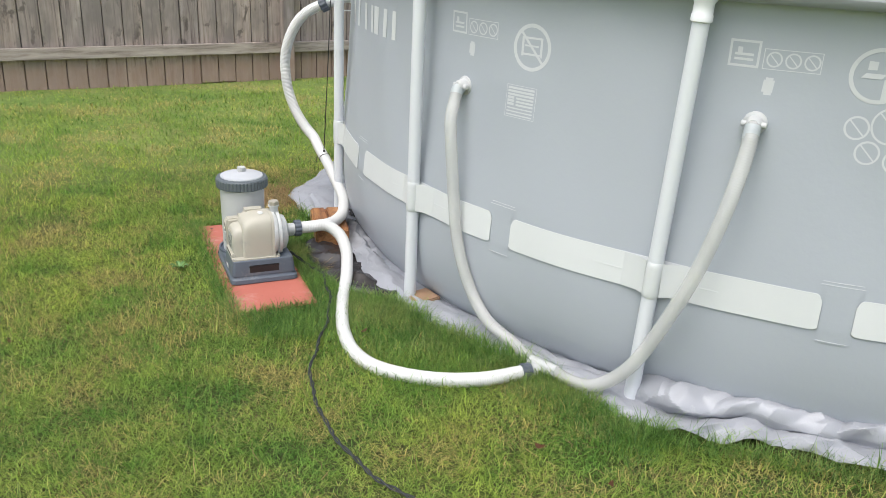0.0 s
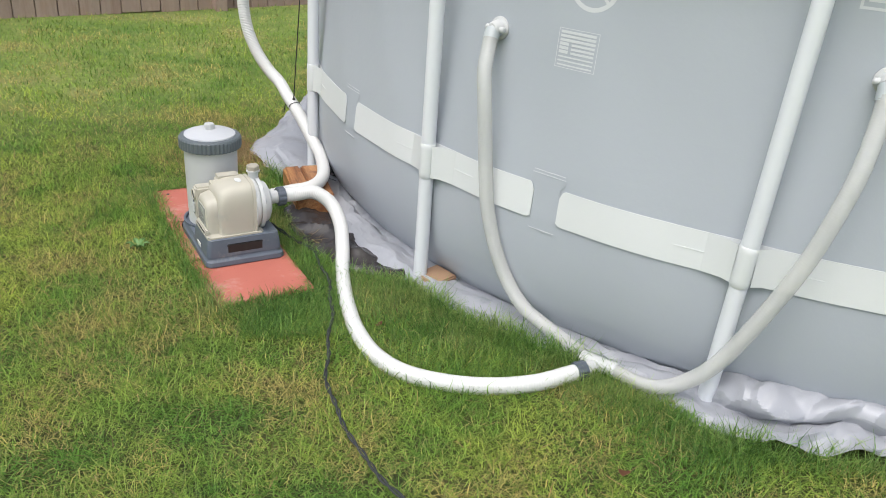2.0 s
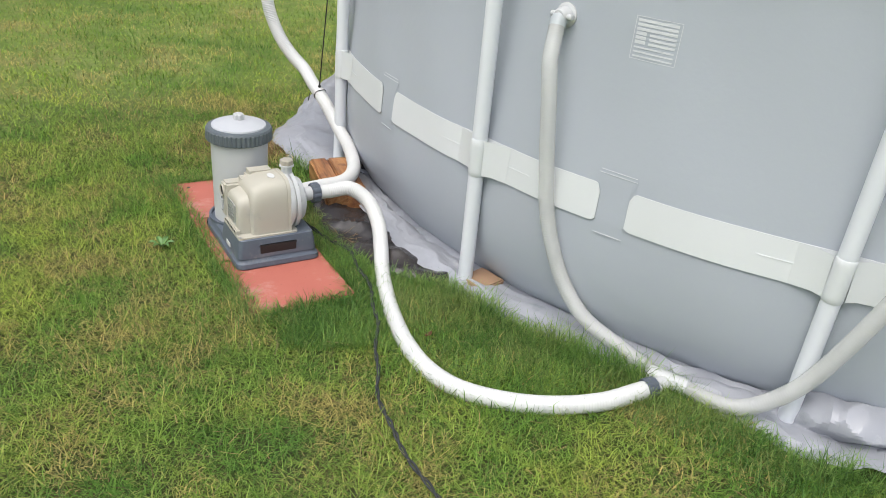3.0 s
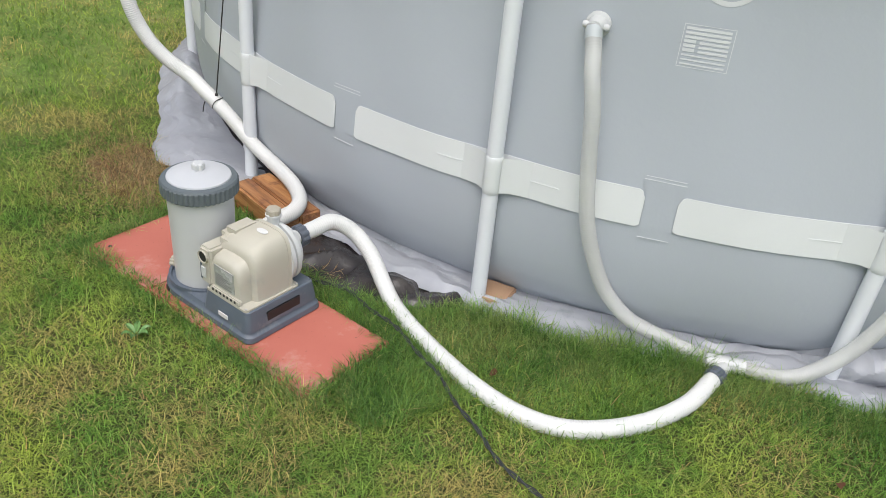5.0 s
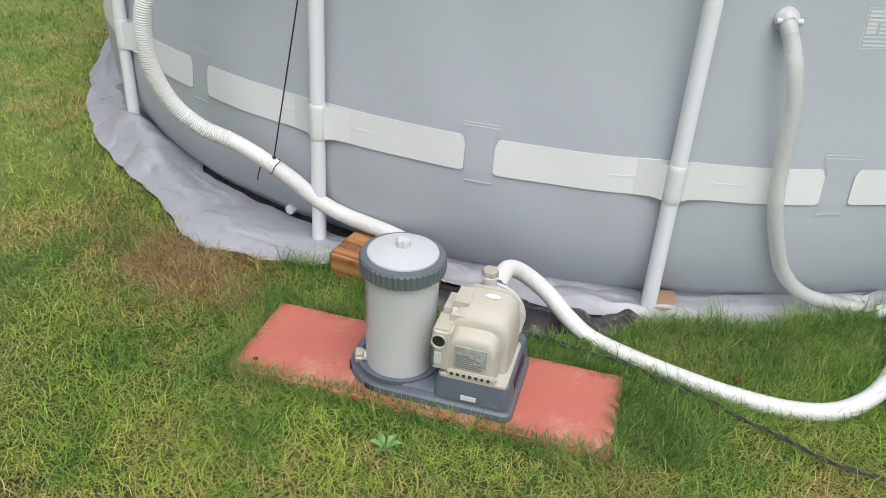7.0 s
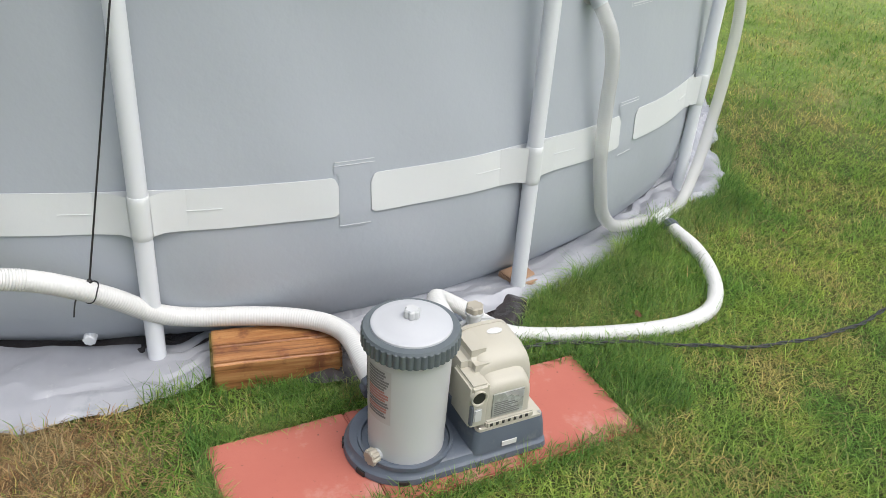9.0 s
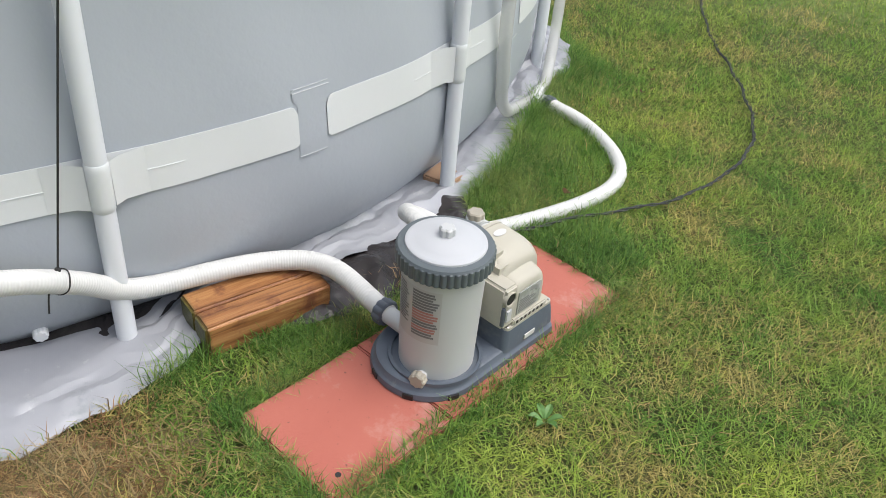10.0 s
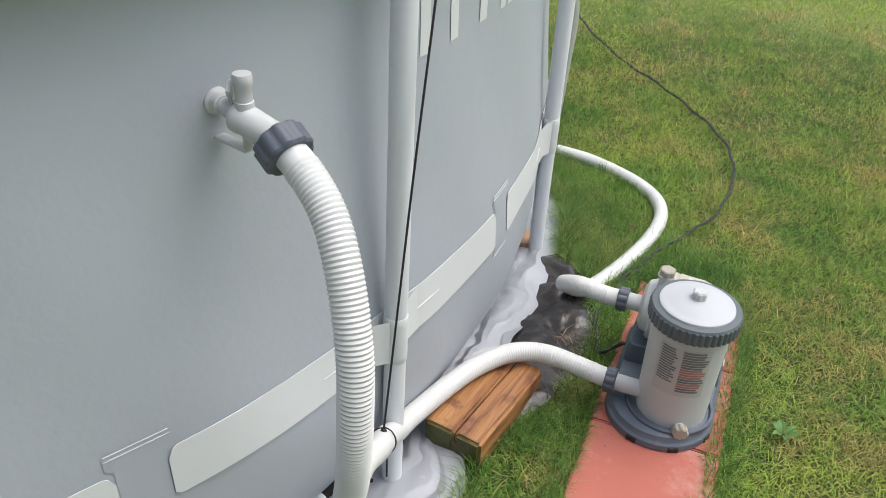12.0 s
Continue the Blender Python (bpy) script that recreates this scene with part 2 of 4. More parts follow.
M_GRASS = grass_mat("lawn_blades", (0.185, 0.360, 0.060), (0.36, 0.495, 0.094), (0.58, 0.50, 0.18))
M_FINE = grass_mat("mat_of_fine_blades", (0.225, 0.42, 0.078), (0.415, 0.56, 0.117), (0.62, 0.54, 0.20))
M_TALL = grass_mat("long_green_blades", (0.145, 0.305, 0.062), (0.23, 0.405, 0.092), (0.33, 0.44, 0.13))
M_STRAW = grass_mat("dry_straw", (0.52, 0.37, 0.18), (0.62, 0.47, 0.25), (0.36, 0.20, 0.095))


# ---- building helpers ----
def finish(ob, bm, material, smooth=True):
    me = bpy.data.meshes.new(ob if isinstance(ob, str) else ob.name)
    bmesh.ops.recalc_face_normals(bm, faces=bm.faces)
    bm.to_mesh(me)
    bm.free()
    me.materials.append(material)
    if smooth:
        me.shade_smooth()
        me.set_sharp_from_angle(angle=radians(35))
    return me


def part(name, bm, material, parent=None, label="", smooth=True):
    ob = new(name, finish(name, bm, material, smooth))
    ob.parent = parent
    if label:
        ob["label"] = label
    return ob


def thing(name, place, label, category, group="", kind=""):
    e = new(name)
    e.matrix_world = place
    e.empty_display_size = 0.05
    return tagged(e, label, category, group, kind)


def lathe(prof, sides=32, axis=None, bm=None, closed=True):
    """Turns (r, z) pairs about z; axis: a matrix for the result."""
    bm = bm or bmesh.new()
    rows = []
    for r, z in prof:
        rows.append([bm.verts.new((r * math.cos(k * math.tau / sides), r * math.sin(k * math.tau / sides), z)) for k in range(sides)])
    for a, b in zip(rows, rows[1:]):
        for k in range(sides):
            bm.faces.new((a[k], a[(k + 1) % sides], b[(k + 1) % sides], b[k]))
    if closed:
        bm.faces.new(rows[0])
        bm.faces.new(rows[-1])
    if axis:
        vs = [v for row in rows for v in row]
        bmesh.ops.transform(bm, matrix=axis, verts=vs)
    return bm


def box(x0, x1, y0, y1, z0, z1, bev=0.0, seg=2, bm=None, m=None):
    bm2 = bmesh.new()
    bmesh.ops.create_cube(bm2, size=1.0, matrix=Matrix.Translation(((x0 + x1) / 2, (y0 + y1) / 2, (z0 + z1) / 2)) @ Matrix.Diagonal((x1 - x0, y1 - y0, z1 - z0, 1)))
    if bev:
        bmesh.ops.bevel(bm2, geom=bm2.edges[:] + bm2.verts[:], offset=bev, segments=seg, affect="EDGES", clamp_overlap=True)
    if m:
        bm2.transform(m)
    if bm is None:
        return bm2
    me = bpy.data.meshes.new("tmp")
    bm2.to_mesh(me)
    bm2.free()
    bm.from_mesh(me)
    bpy.data.meshes.remove(me)
    return bm


def spline(pts, step):
    """A smooth curve through the points, cut at even steps."""
    P = np.array(pts, float)
    P = np.vstack([2 * P[0] - P[1], P, 2 * P[-1] - P[-2]])
    out = []
    for i in range(1, len(P) - 2):
        p0, p1, p2, p3 = P[i - 1:i + 3]
        for t in np.linspace(0, 1, 40, endpoint=False):
            out.append(0.5 * ((2 * p1) + (-p0 + p2) * t + (2 * p0 - 5 * p1 + 4 * p2 - p3) * t * t + (-p0 + 3 * p1 - 3 * p2 + p3) * t ** 3))
    out.append(P[-2])
    Q = np.array(out)
    s = np.r_[0, np.cumsum(np.linalg.norm(np.diff(Q, axis=0), axis=1))]
    n = max(2, int(s[-1] / step))
    u = np.linspace(0, s[-1], n + 1)
    return np.stack([np.interp(u, s, Q[:, k]) for k in range(3)], 1), u


def sweep(pts, radius, sides=16, step=0.01, caps=True):
    """A tube along a smooth curve; radius: a number, or a function of the length along it and the whole length."""
    Q, u = spline(pts, step)
    T = np.gradient(Q, axis=0)
    T /= np.linalg.norm(T, axis=1)[:, None]
    nrm = np.cross(T[0], (0.3, 0.2, 1.0))
    nrm /= np.linalg.norm(nrm)
    bm = bmesh.new()
    rings = []
    cs = [(math.cos(k * math.tau / sides), math.sin(k * math.tau / sides)) for k in range(sides)]
    for q, t, s in zip(Q, T, u):
        nrm = nrm - t * nrm.dot(t)
        nrm /= np.linalg.norm(nrm)
        b = np.cross(t, nrm)
        r = radius(s, u[-1]) if callable(radius) else radius
        rings.append([bm.verts.new(q + r * (c * nrm + d * b)) for c, d in cs])
    for a, b in zip(rings, rings[1:]):
        for k in range(sides):
            bm.faces.new((a[k], a[(k + 1) % sides], b[(k + 1) % sides], b[k]))
    if caps:
        bm.faces.new(rings[0])
        bm.faces.new(rings[-1])
    return bm


def toward(at, way):
    """A pose at a place whose z axis points along way."""
    return Matrix.Translation(at) @ Vector(way).to_track_quat("Z", "Y").to_matrix().to_4x4()


def scallop(r, depth, count, z0, z1, m=None, bm=None, chamfer=0.003):
    """A hand nut or ring with shallow flutes round it."""
    bm = bm or bmesh.new()
    sides = count * 6
    rows = []
    for z, s in ((z0, -chamfer), (z0 + chamfer, 0), (z1 - chamfer, 0), (z1, -chamfer)):
        row = []
        for k in range(sides):
            a = k * math.tau / sides
            rr = r + s - depth * (0.5 - 0.5 * math.cos(a * count)) ** 2
            row.append(bm.verts.new((rr * math.cos(a), rr * math.sin(a), z)))
        rows.append(row)
    for a, b in zip(rows, rows[1:]):
        for k in range(sides):
            bm.faces.new((a[k], a[(k + 1) % sides], b[(k + 1) % sides], b[k]))
    bm.faces.new(rows[0])
    bm.faces.new(rows[-1])
    if m:
        bmesh.ops.transform(bm, matrix=m, verts=[v for row in rows for v in row])
    return bm


# ---- the pool ----
CX, CY = 1.792, 4.111
LEG_R, LEG_RAD, RAIL_Z = 2.329, 0.0215, 1.14
LEGS = [164.6, 190.6, 215.1, 238.4] + [238.4 + (164.6 + 360 - 238.4) * k / 12 for k in range(1, 12)]
PROF_Z = [-0.03, 0.0, 0.03, 0.08, 0.14, 0.22, 0.33, 0.45, 0.60, 0.75, 0.90, 1.0, 1.08, 1.14]
PROF_R = [2.222, 2.249, 2.271, 2.294, 2.307, 2.314, 2.313, 2.305, 2.290, 2.279, 2.272, 2.272, 2.280, 2.300]


def pool_xy(deg, r):
    return CX + r * math.cos(radians(deg)), CY + r * math.sin(radians(deg))


def leg_gap(deg):
    return min(abs((deg - a + 180) % 360 - 180) for a in LEGS)


def wall_r(deg, z):
    pull = math.exp(-(leg_gap(deg) / 3.2) ** 2)
    sag = 0.004 * math.sin(radians(deg) * 37 + z * 9) * (1 - pull)
    return float(np.interp(z, PROF_Z, PROF_R)) - 0.007 * pull + sag * 0.5


def on_wall(deg, z, off=0.0):
    r = wall_r(deg, z) + off
    x, y = pool_xy(deg, r)
    return Vector((x, y, z))


def wall_sheet(a0, a1, z0, z1, off, na, nz, shape=None, thick=0.0015):
    """A piece laid on the wall between two angles and heights; shape trims (angle, z) to an outline."""
    bm = bmesh.new()
    grids = []
    for o in (off, off - thick):
        g = []
        for i in range(na + 1):
            a = a0 + (a1 - a0) * i / na
            lo, hi = shape(i / na) if shape else (0.0, 1.0)
            g.append([bm.verts.new(on_wall(a, z0 + (z1 - z0) * (lo + (hi - lo) * j / nz), o)) for j in range(nz + 1)])
        grids.append(g)
    f, b = grids
    for g in grids:
        for i in range(na):
            for j in range(nz):
                bm.faces.new((g[i][j], g[i + 1][j], g[i + 1][j + 1], g[i][j + 1]))
    for i in range(na):
        for j in (0, nz):
            bm.faces.new((f[i][j], f[i + 1][j], b[i + 1][j], b[i][j]))
    for j in range(nz):
        for i in (0, na):
            bm.faces.new((f[i][j], f[i][j + 1], b[i][j + 1], b[i][j]))
    return bm


pool = thing("above_ground_pool", Matrix.Identity(4), "round above-ground pool with grey vinyl wall, white legs and band", "swimming pool")

bm = bmesh.new()
zs = list(np.linspace(-0.03, 0.2, 12)) + list(np.linspace(0.24, 1.135, 27))
NA = 720
cols = [[bm.verts.new(on_wall(k * 360 / NA, z)) for z in zs] for k in range(NA)]
for k in range(NA):
    for j in range(len(zs) - 1):
        bm.faces.new((cols[k][j], cols[(k + 1) % NA][j], cols[(k + 1) % NA][j + 1], cols[k][j + 1]))
part("vinyl_wall", bm, M_VINYL, pool, "smooth light grey vinyl wall")
part("inner_liner", lathe([(2.17, -0.01), (2.245, 0.9), (2.245, 1.05), (2.270, 1.125)], 180, Matrix.Translation((CX, CY, 0)), closed=False), M_LINER, pool, "pale blue liner")
part("water", lathe([(2.255, 0.93), (0.01, 0.93)], 120, Matrix.Translation((CX, CY, 0)), closed=False), M_WATER, pool, "clear pool water")
part("top_rail", lathe([(2.312 + 0.024 * math.cos(t), RAIL_Z + 0.024 * math.sin(t)) for t in np.linspace(0, math.tau, 15)], 240, Matrix.Translation((CX, CY, 0)), closed=False), M_RAILSKIN, pool, "dark grey sleeved top rail")

leg_bm = lathe([(LEG_RAD - 0.002, -0.03), (LEG_RAD, -0.028), (LEG_RAD, 1.13)], 24)
leg_mesh = finish("leg", leg_bm, M_LEG)
joint_bm = lathe([(0.0235, 1.065), (0.027, 1.067), (0.027, 1.082), (0.025, 1.085), (0.025, 1.11), (0.031, 1.12), (0.033, 1.15), (0.026, 1.168)], 24)
joint_mesh = finish("joint", joint_bm, M_JOINT)
sl_bm = lathe([(0.0219, 0.3195), (0.0232, 0.3215), (0.0238, 0.335), (0.0234, 0.37), (0.0238, 0.41), (0.0232, 0.4235), (0.0219, 0.4255)], 24)
sleeve_mesh = finish("band_sleeve", sl_bm, M_STRAP)
LEAN_BY_LEG = {190.6: 0.30, 238.4: 1.0}
for a in LEGS:
    x, y = pool_xy(a, LEG_R)
    xt, yt = pool_xy(a + LEAN_BY_LEG.get(a, 0.0), LEG_R)
    for nm, me in (("leg", leg_mesh), ("rail_joint", joint_mesh), ("band_sleeve", sleeve_mesh)):
        ob = new(nm, me)
        ob.parent, ob.location = pool, (x, y, 0)
        ob.rotation_euler = Vector((xt - x, yt - y, 1.13)).to_track_quat("Z", "Y").to_euler()


def band_end(u):
    e = min(u, 1 - u) * 110
    cut = 0.0 if e > 1.6 else 0.22 * (1 - e / 1.6) ** 1.6
    return cut * 0.35, 1.0 - cut


def weld_tab(mid):
    """A waisted strip laid over the gap between two bands, flared above them."""
    bm = bmesh.new()
    rows = []
    for z in np.linspace(0.292, 0.462, 24):
        flare = float(np.interp(z, (0.292, 0.426, 0.433, 0.462), (0.97, 0.96, 1.28, 1.26)))
        rows.append([bm.verts.new(on_wall(mid + flare * (k / 4 - 1), z, 0.0016)) for k in range(9)])
    for a, b in zip(rows, rows[1:]):
        for k in range(8):
            bm.faces.new((a[k], a[k + 1], b[k + 1], b[k]))
    return bm


GAPS = {203: 202.6, 227: 225.65, 178: 178.0}
order = sorted(a % 360 for a in LEGS)
for i, a in enumerate(order):
    lo, hi = order[i - 1] - (360 if i == 0 else 0), order[(i + 1) % len(order)] + (360 if i == len(order) - 1 else 0)
    m0, m1 = GAPS.get(round((a + lo) / 2), (a + lo) / 2), GAPS.get(round((a + hi) / 2), (a + hi) / 2)
    b0, b1 = m0 + 1.0, m1 - 1.0
    part("band", wall_sheet(b0, b1, 0.324, 0.423, 0.004, 110, 4, band_end), M_STRAP, pool, "white reinforcing band")
    al = a + 0.33 * LEAN_BY_LEG.get(a, 0.0)
    for s in (-1, 1):
        bm = bmesh.new()
        quad = []
        for z in np.linspace(0.3242, 0.4228, 5):
            quad.append([bm.verts.new(on_wall(al + s * 2.4, z, 0.0046)), bm.verts.new((*pool_xy(al + s * 1.15, (LEG_R - 0.010)), z)), bm.verts.new((*pool_xy(al + s * 0.585, LEG_R + 0.005), z))])
        for q0, q1 in zip(quad, quad[1:]):
            for j in (0, 1):
                bm.faces.new((q0[j], q0[j + 1], q1[j + 1], q1[j]))
        part("band_gusset", bm, M_STRAP, pool)
        part("band_crease", wall_sheet(al + s * 2.3 - (2.0 if s < 0 else 0), al + s * 2.3 + (2.0 if s > 0 else 0), 0.3713, 0.3732, 0.0052, 8, 1, thick=0.0012), M_STRAP, pool)
    mid = m1
    tab = part("weld_tab", weld_tab(mid), M_VINYL, pool, "grey vinyl tab welded over the band ends")
    for z, w in ((0.4585, 1.2), (0.4500, 1.26), (0.2965, 0.95)):
        part("weld_seam", wall_sheet(mid - w, mid + w, z, z + 0.0012, 0.0026, 8, 1, thick=0.001), M_PRINT, tab)


# printed marks on the wall
def ring_print(name, deg, z, rad, wid, slash=True, parent=None):
    bm = bmesh.new()
    k = math.degrees(1 / 2.275)

    def pt(u, v, off=0.0010):
        return bm.verts.new(on_wall(deg + u * k, z + v, off))

    n = 40
    a = [pt(rad * math.cos(t), rad * math.sin(t)) for t in np.linspace(0, math.tau, n, endpoint=False)]
    b = [pt((rad - wid) * math.cos(t), (rad - wid) * math.sin(t)) for t in np.linspace(0, math.tau, n, endpoint=False)]
    for i in range(n):
        bm.faces.new((a[i], a[(i + 1) % n], b[(i + 1) % n], b[i]))
    if slash:
        q = rad * 0.66
        bm.faces.new([pt(u, v, 0.0014) for u, v in ((-q - wid / 3, q), (-q + wid / 3, q + wid * 0.3), (q + wid / 3, -q), (q - wid / 3, -q - wid * 0.3))])
    return part(name, bm, M_PRINT, parent or pool, smooth=False)


def bars_print(name, rects, off=0.0010, material=None):
    bm = bmesh.new()
    k = math.degrees(1 / 2.275)
    for d0, z0, w, h, sk in rects:
        n = max(1, int(w / 0.03))
        for i in range(n):
            u0, u1 = w * i / n, w * (i + 1) / n
            bm.faces.new([bm.verts.new(on_wall(d0 + (u + s) * k, z, off)) for u, z, s in ((u0, z0, 0), (u1, z0, 0), (u1, z0 + h, sk), (u0, z0 + h, sk))])
    return part(name, bm, material or M_PRINT, pool, smooth=False)


def outline(d0, z0, w, h, t):
    return [(d0, z0, w, t, 0), (d0, z0 + h - t, w, t, 0), (d0, z0 + t, t, h - 2 * t, 0), (d0 + math.degrees((w - t) / 2.275), z0 + t, t, h - 2 * t, 0)]


def icon_row(deg, z):
    """The small pool icon, the boxed row of three signs and the spot below it."""
    bars_print("warning_icon", outline(deg, z, 0.075, 0.066, 0.006) + [(deg + 0.35, z + 0.016, 0.046, 0.006, 0), (deg + 0.35, z + 0.028, 0.046, 0.006, 0), (deg + 0.5, z + 0.034, 0.012, 0.014, 0)])
    bars_print("warning_box", outline(deg + 2.1, z, 0.135, 0.05, 0.002))
    for j in range(3):
        ring_print("warning_sign", deg + 2.75 + j * 1.1, z + 0.025, 0.019, 0.004)
    bars_print("warning_spot", [(deg + 2.3, z - 0.055, 0.026, 0.03, 0.002), (deg + 2.45, z - 0.062, 0.018, 0.007, 0), (deg + 2.45, z - 0.025, 0.018, 0.006, 0)])


icon_row(217.7, 0.945)
icon_row(241.0, 0.962)
ring_print("no_entry_sign", 226.55, 0.938, 0.068, 0.011)
bars_print("no_entry_picture", [(225.6, 0.912, 0.008, 0.055, 0), (227.3, 0.912, 0.008, 0.055, 0), (225.6, 0.962, 0.075, 0.006, 0), (225.6, 0.915, 0.075, 0.006, 0), (225.9, 0.94, 0.05, 0.005, 0)])
ring_print("no_diving_sign", 249.7, 0.972, 0.066, 0.010, False)
bars_print("no_diving_picture", [(248.7, 0.965, 0.045, 0.012, 0.01), (249.0, 0.985, 0.02, 0.02, 0), (250.0, 0.915, 0.035, 0.05, 0)])
for d, z, r in ((249.1, 0.846, 0.029), (249.95, 0.789, 0.029), (250.95, 0.858, 0.045), (251.6, 0.775, 0.029), (252.8, 0.82, 0.029)):
    ring_print("small_sign", d, z, r, 0.005)
lab = []
for j in range(9):
    z = 0.812 - j * 0.0098
    if j in (3, 4, 5):
        lab += [(224.75, z, 0.026, 0.0075, 0), (225.6, z, 0.064, 0.0055, 0)]
    else:
        lab += [(224.75, z, 0.098, 0.0062 if j < 3 else 0.0038, 0)]
label_sheet = bars_print("warning_label", outline(224.6, 0.728, 0.112, 0.096, 0.0015))
for bar in lab:
    bars_print("text_bar", [bar]).parent = label_sheet
for d, w in ((192.3, 0.022), (194.0, 0.024), (196.5, 0.024), (199.6, 0.026), (202.1, 0.022), (203.1, 0.040), (205.6, 0.026), (207.6, 0.026)):
    bars_print("brand_mark", [(d, 0.868, w * 1.25, 0.10, 0.0)], material=M_STRAP)


def wall_fitting(deg, z):
    """A small inlet with a thumb tap, in the wall; the milky hose slips over its spout."""
    m = toward(on_wall(deg, z), (math.cos(radians(deg)), math.sin(radians(deg)), 0))
    fl = part("inlet_flange", lathe([(0.03, 0.0), (0.03, 0.004), (0.022, 0.008), (0.018, 0.03), (0.014, 0.034)], 20, m), M_GREYPL, pool, "grey plastic inlet fitting")
    b = lathe([(0.008, 0.0), (0.008, 0.03), (0.006, 0.032)], 12, m @ pose(0, 0, 0.02, 90, 0, 0))
    lathe([(0.008, 0.0), (0.008, 0.03), (0.006, 0.032)], 12, m @ pose(0, 0, 0.02, 0, 90, 0), b)
    lathe([(0.008, 0.0), (0.008, 0.03), (0.006, 0.032)], 12, m @ pose(0, 0, 0.02, 0, -90, 0), b)
    part("tap", b, M_GREYPL, fl)


wall_fitting(219.85, 0.787)
wall_fitting(243.3, 0.828)
m = toward(on_wall(186.6, 0.016), (-1, -0.1, -0.1))
part("drain_plug", scallop(0.016, 0.002, 8, -0.01, 0.022, m), M_JOINT, pool, "white screw-on drain plug")

# ---- plan of the loose things ----
PO, PU, PV = Vector((-0.799, 3.503, 0)), Vector((0.4066, -0.9136, 0)), Vector((-0.9136, -0.4066, 0))
PAVER_TOP = -0.006
GROUND_Z = -0.024


def local(a, b, z=0.0):
    return PO + PU * a + PV * b + Vector((0, 0, z))


# in the pump's own axes x runs along the pavers, -y to the lawn (mirrored below), z up
PUMP = Matrix.Translation(PO + Vector((0, 0, PAVER_TOP))) @ Matrix(((PU.x, -PV.x, 0, 0), (PU.y, -PV.y, 0, 0), (0, 0, 1, 0), (0, 0, 0, 1)))

# ---- ground cloth: outer edge by angle ----
TARP_A = [100, 150, 158, 164.7, 170, 174.7, 180, 182.5, 184.7, 187.8, 192.5, 194.8, 197, 205, 212, 214.5, 218.2, 222.9, 227.7, 233.6, 236.8, 239.4, 243, 247, 250, 254, 260, 275, 300, 400]
TARP_R = [2.40, 2.42, 2.45, 2.467, 2.475, 2.477, 2.52, 2.557, 2.58, 2.525, 2.468, 2.40, 2.36, 2.37, 2.385, 2.394, 2.41, 2.39, 2.367, 2.372, 2.41, 2.465, 2.46, 2.41, 2.400, 2.395, 2.40, 2.42, 2.42, 2.40]


def tarp_out(deg):
    d = (deg - 100) % 360 + 100
    w = 0.006 * math.sin(d * 0.7) + 0.003 * math.sin(d * 1.9 + 1)
    return float(np.interp(d, TARP_A, TARP_R)) + w


def bump_at(d, c, w):
    return math.exp(-((d - c) / w) ** 2)


def ridge(p):
    """Sharp creases between smooth cells."""
    return 1 - abs(noise.noise(p)) * 2


CREASES = [(0.9, 0.43, 5.1, 0.2), (-0.35, 0.94, 6.7, 1.1), (0.62, -0.78, 8.3, 2.3), (0.15, 0.99, 9.9, 0.7), (-0.85, 0.53, 12.1, 3.1), (0.5, 0.87, 15.3, 1.9)]


def crumple(x, y):
    """Sharp folds crossing at odd angles, about -1 to 1."""
    wx, wy = x + 0.05 * noise.noise((x * 4, y * 4, 11)), y + 0.05 * noise.noise((x * 4, y * 4, 17))
    h = 0.0
    for a, b, f, p in CREASES:
        u = (a * wx + b * wy) * f + p
        h += (abs((u % 2) - 1) - 0.5) * (6 / f)
    return h / 2.4


def facets(u, v, seed):
    """Flat triangles between random heights, about -1 to 1: the planes of a crumpled sheet."""
    q = (u + v) * 0.366
    i, j = math.floor(u + q), math.floor(v + q)
    f, g = u + q - i, v + q - j

    def h(a, b):
        return math.sin((i + a) * 127.1 + (j + b) * 311.7 + seed * 74.7) * 43758.5453 % 1.0

    if f > g:
        k = h(0, 0) * (1 - f) + h(1, 0) * (f - g) + h(1, 1) * g
    else:
        k = h(0, 0) * (1 - g) + h(0, 1) * (g - f) + h(1, 1) * f
    return 2 * k - 1


def tarp_z(deg, s, x, y):
    """Height of the cloth; s from 0 at the pool to 1 at the edge."""
    d = (deg - 100) % 360 + 100
    arc = radians(d) * 2.4
    depth = s * 0.2
    n1 = noise.noise((x * 5, y * 5, 1.7))
    wa = arc + 0.030 * noise.noise((x * 9, y * 9, 3.0)) + 0.012 * noise.noise((x * 24, y * 24, 5.0))
    wd_ = depth + 0.026 * noise.noise((x * 9, y * 9, 7.0)) + 0.010 * noise.noise((x * 24, y * 24, 9.0))
    big = facets(wa / 0.11, wd_ / 0.075, 1)
    small = facets(wa / 0.045, wd_ / 0.034, 2)
    taut = facets(wa / 0.30 + wd_ * 3, wd_ / 0.030, 3)
    fold = bump_at(d, 167, 8.0)
    flap = bump_at(d, 183, 9.0)
    rise = math.sin(min(1, s * 1.02) * math.pi)
    h = 0.012 + 0.004 * n1 + (1 - fold) * (1 - 0.72 * flap) * (0.014 * taut * min(1, s * 4) + 0.010 * rise + 0.002 * small)
    h += flap * (0.016 * rise + 0.005 * big + 0.0015 * small)
    h += fold * (0.10 * math.exp(-((s - 0.62) / 0.26) ** 2) + (0.013 * big + 0.005 * small) * min(1, s * 3))
    return max(h, 0.003) + GROUND_Z


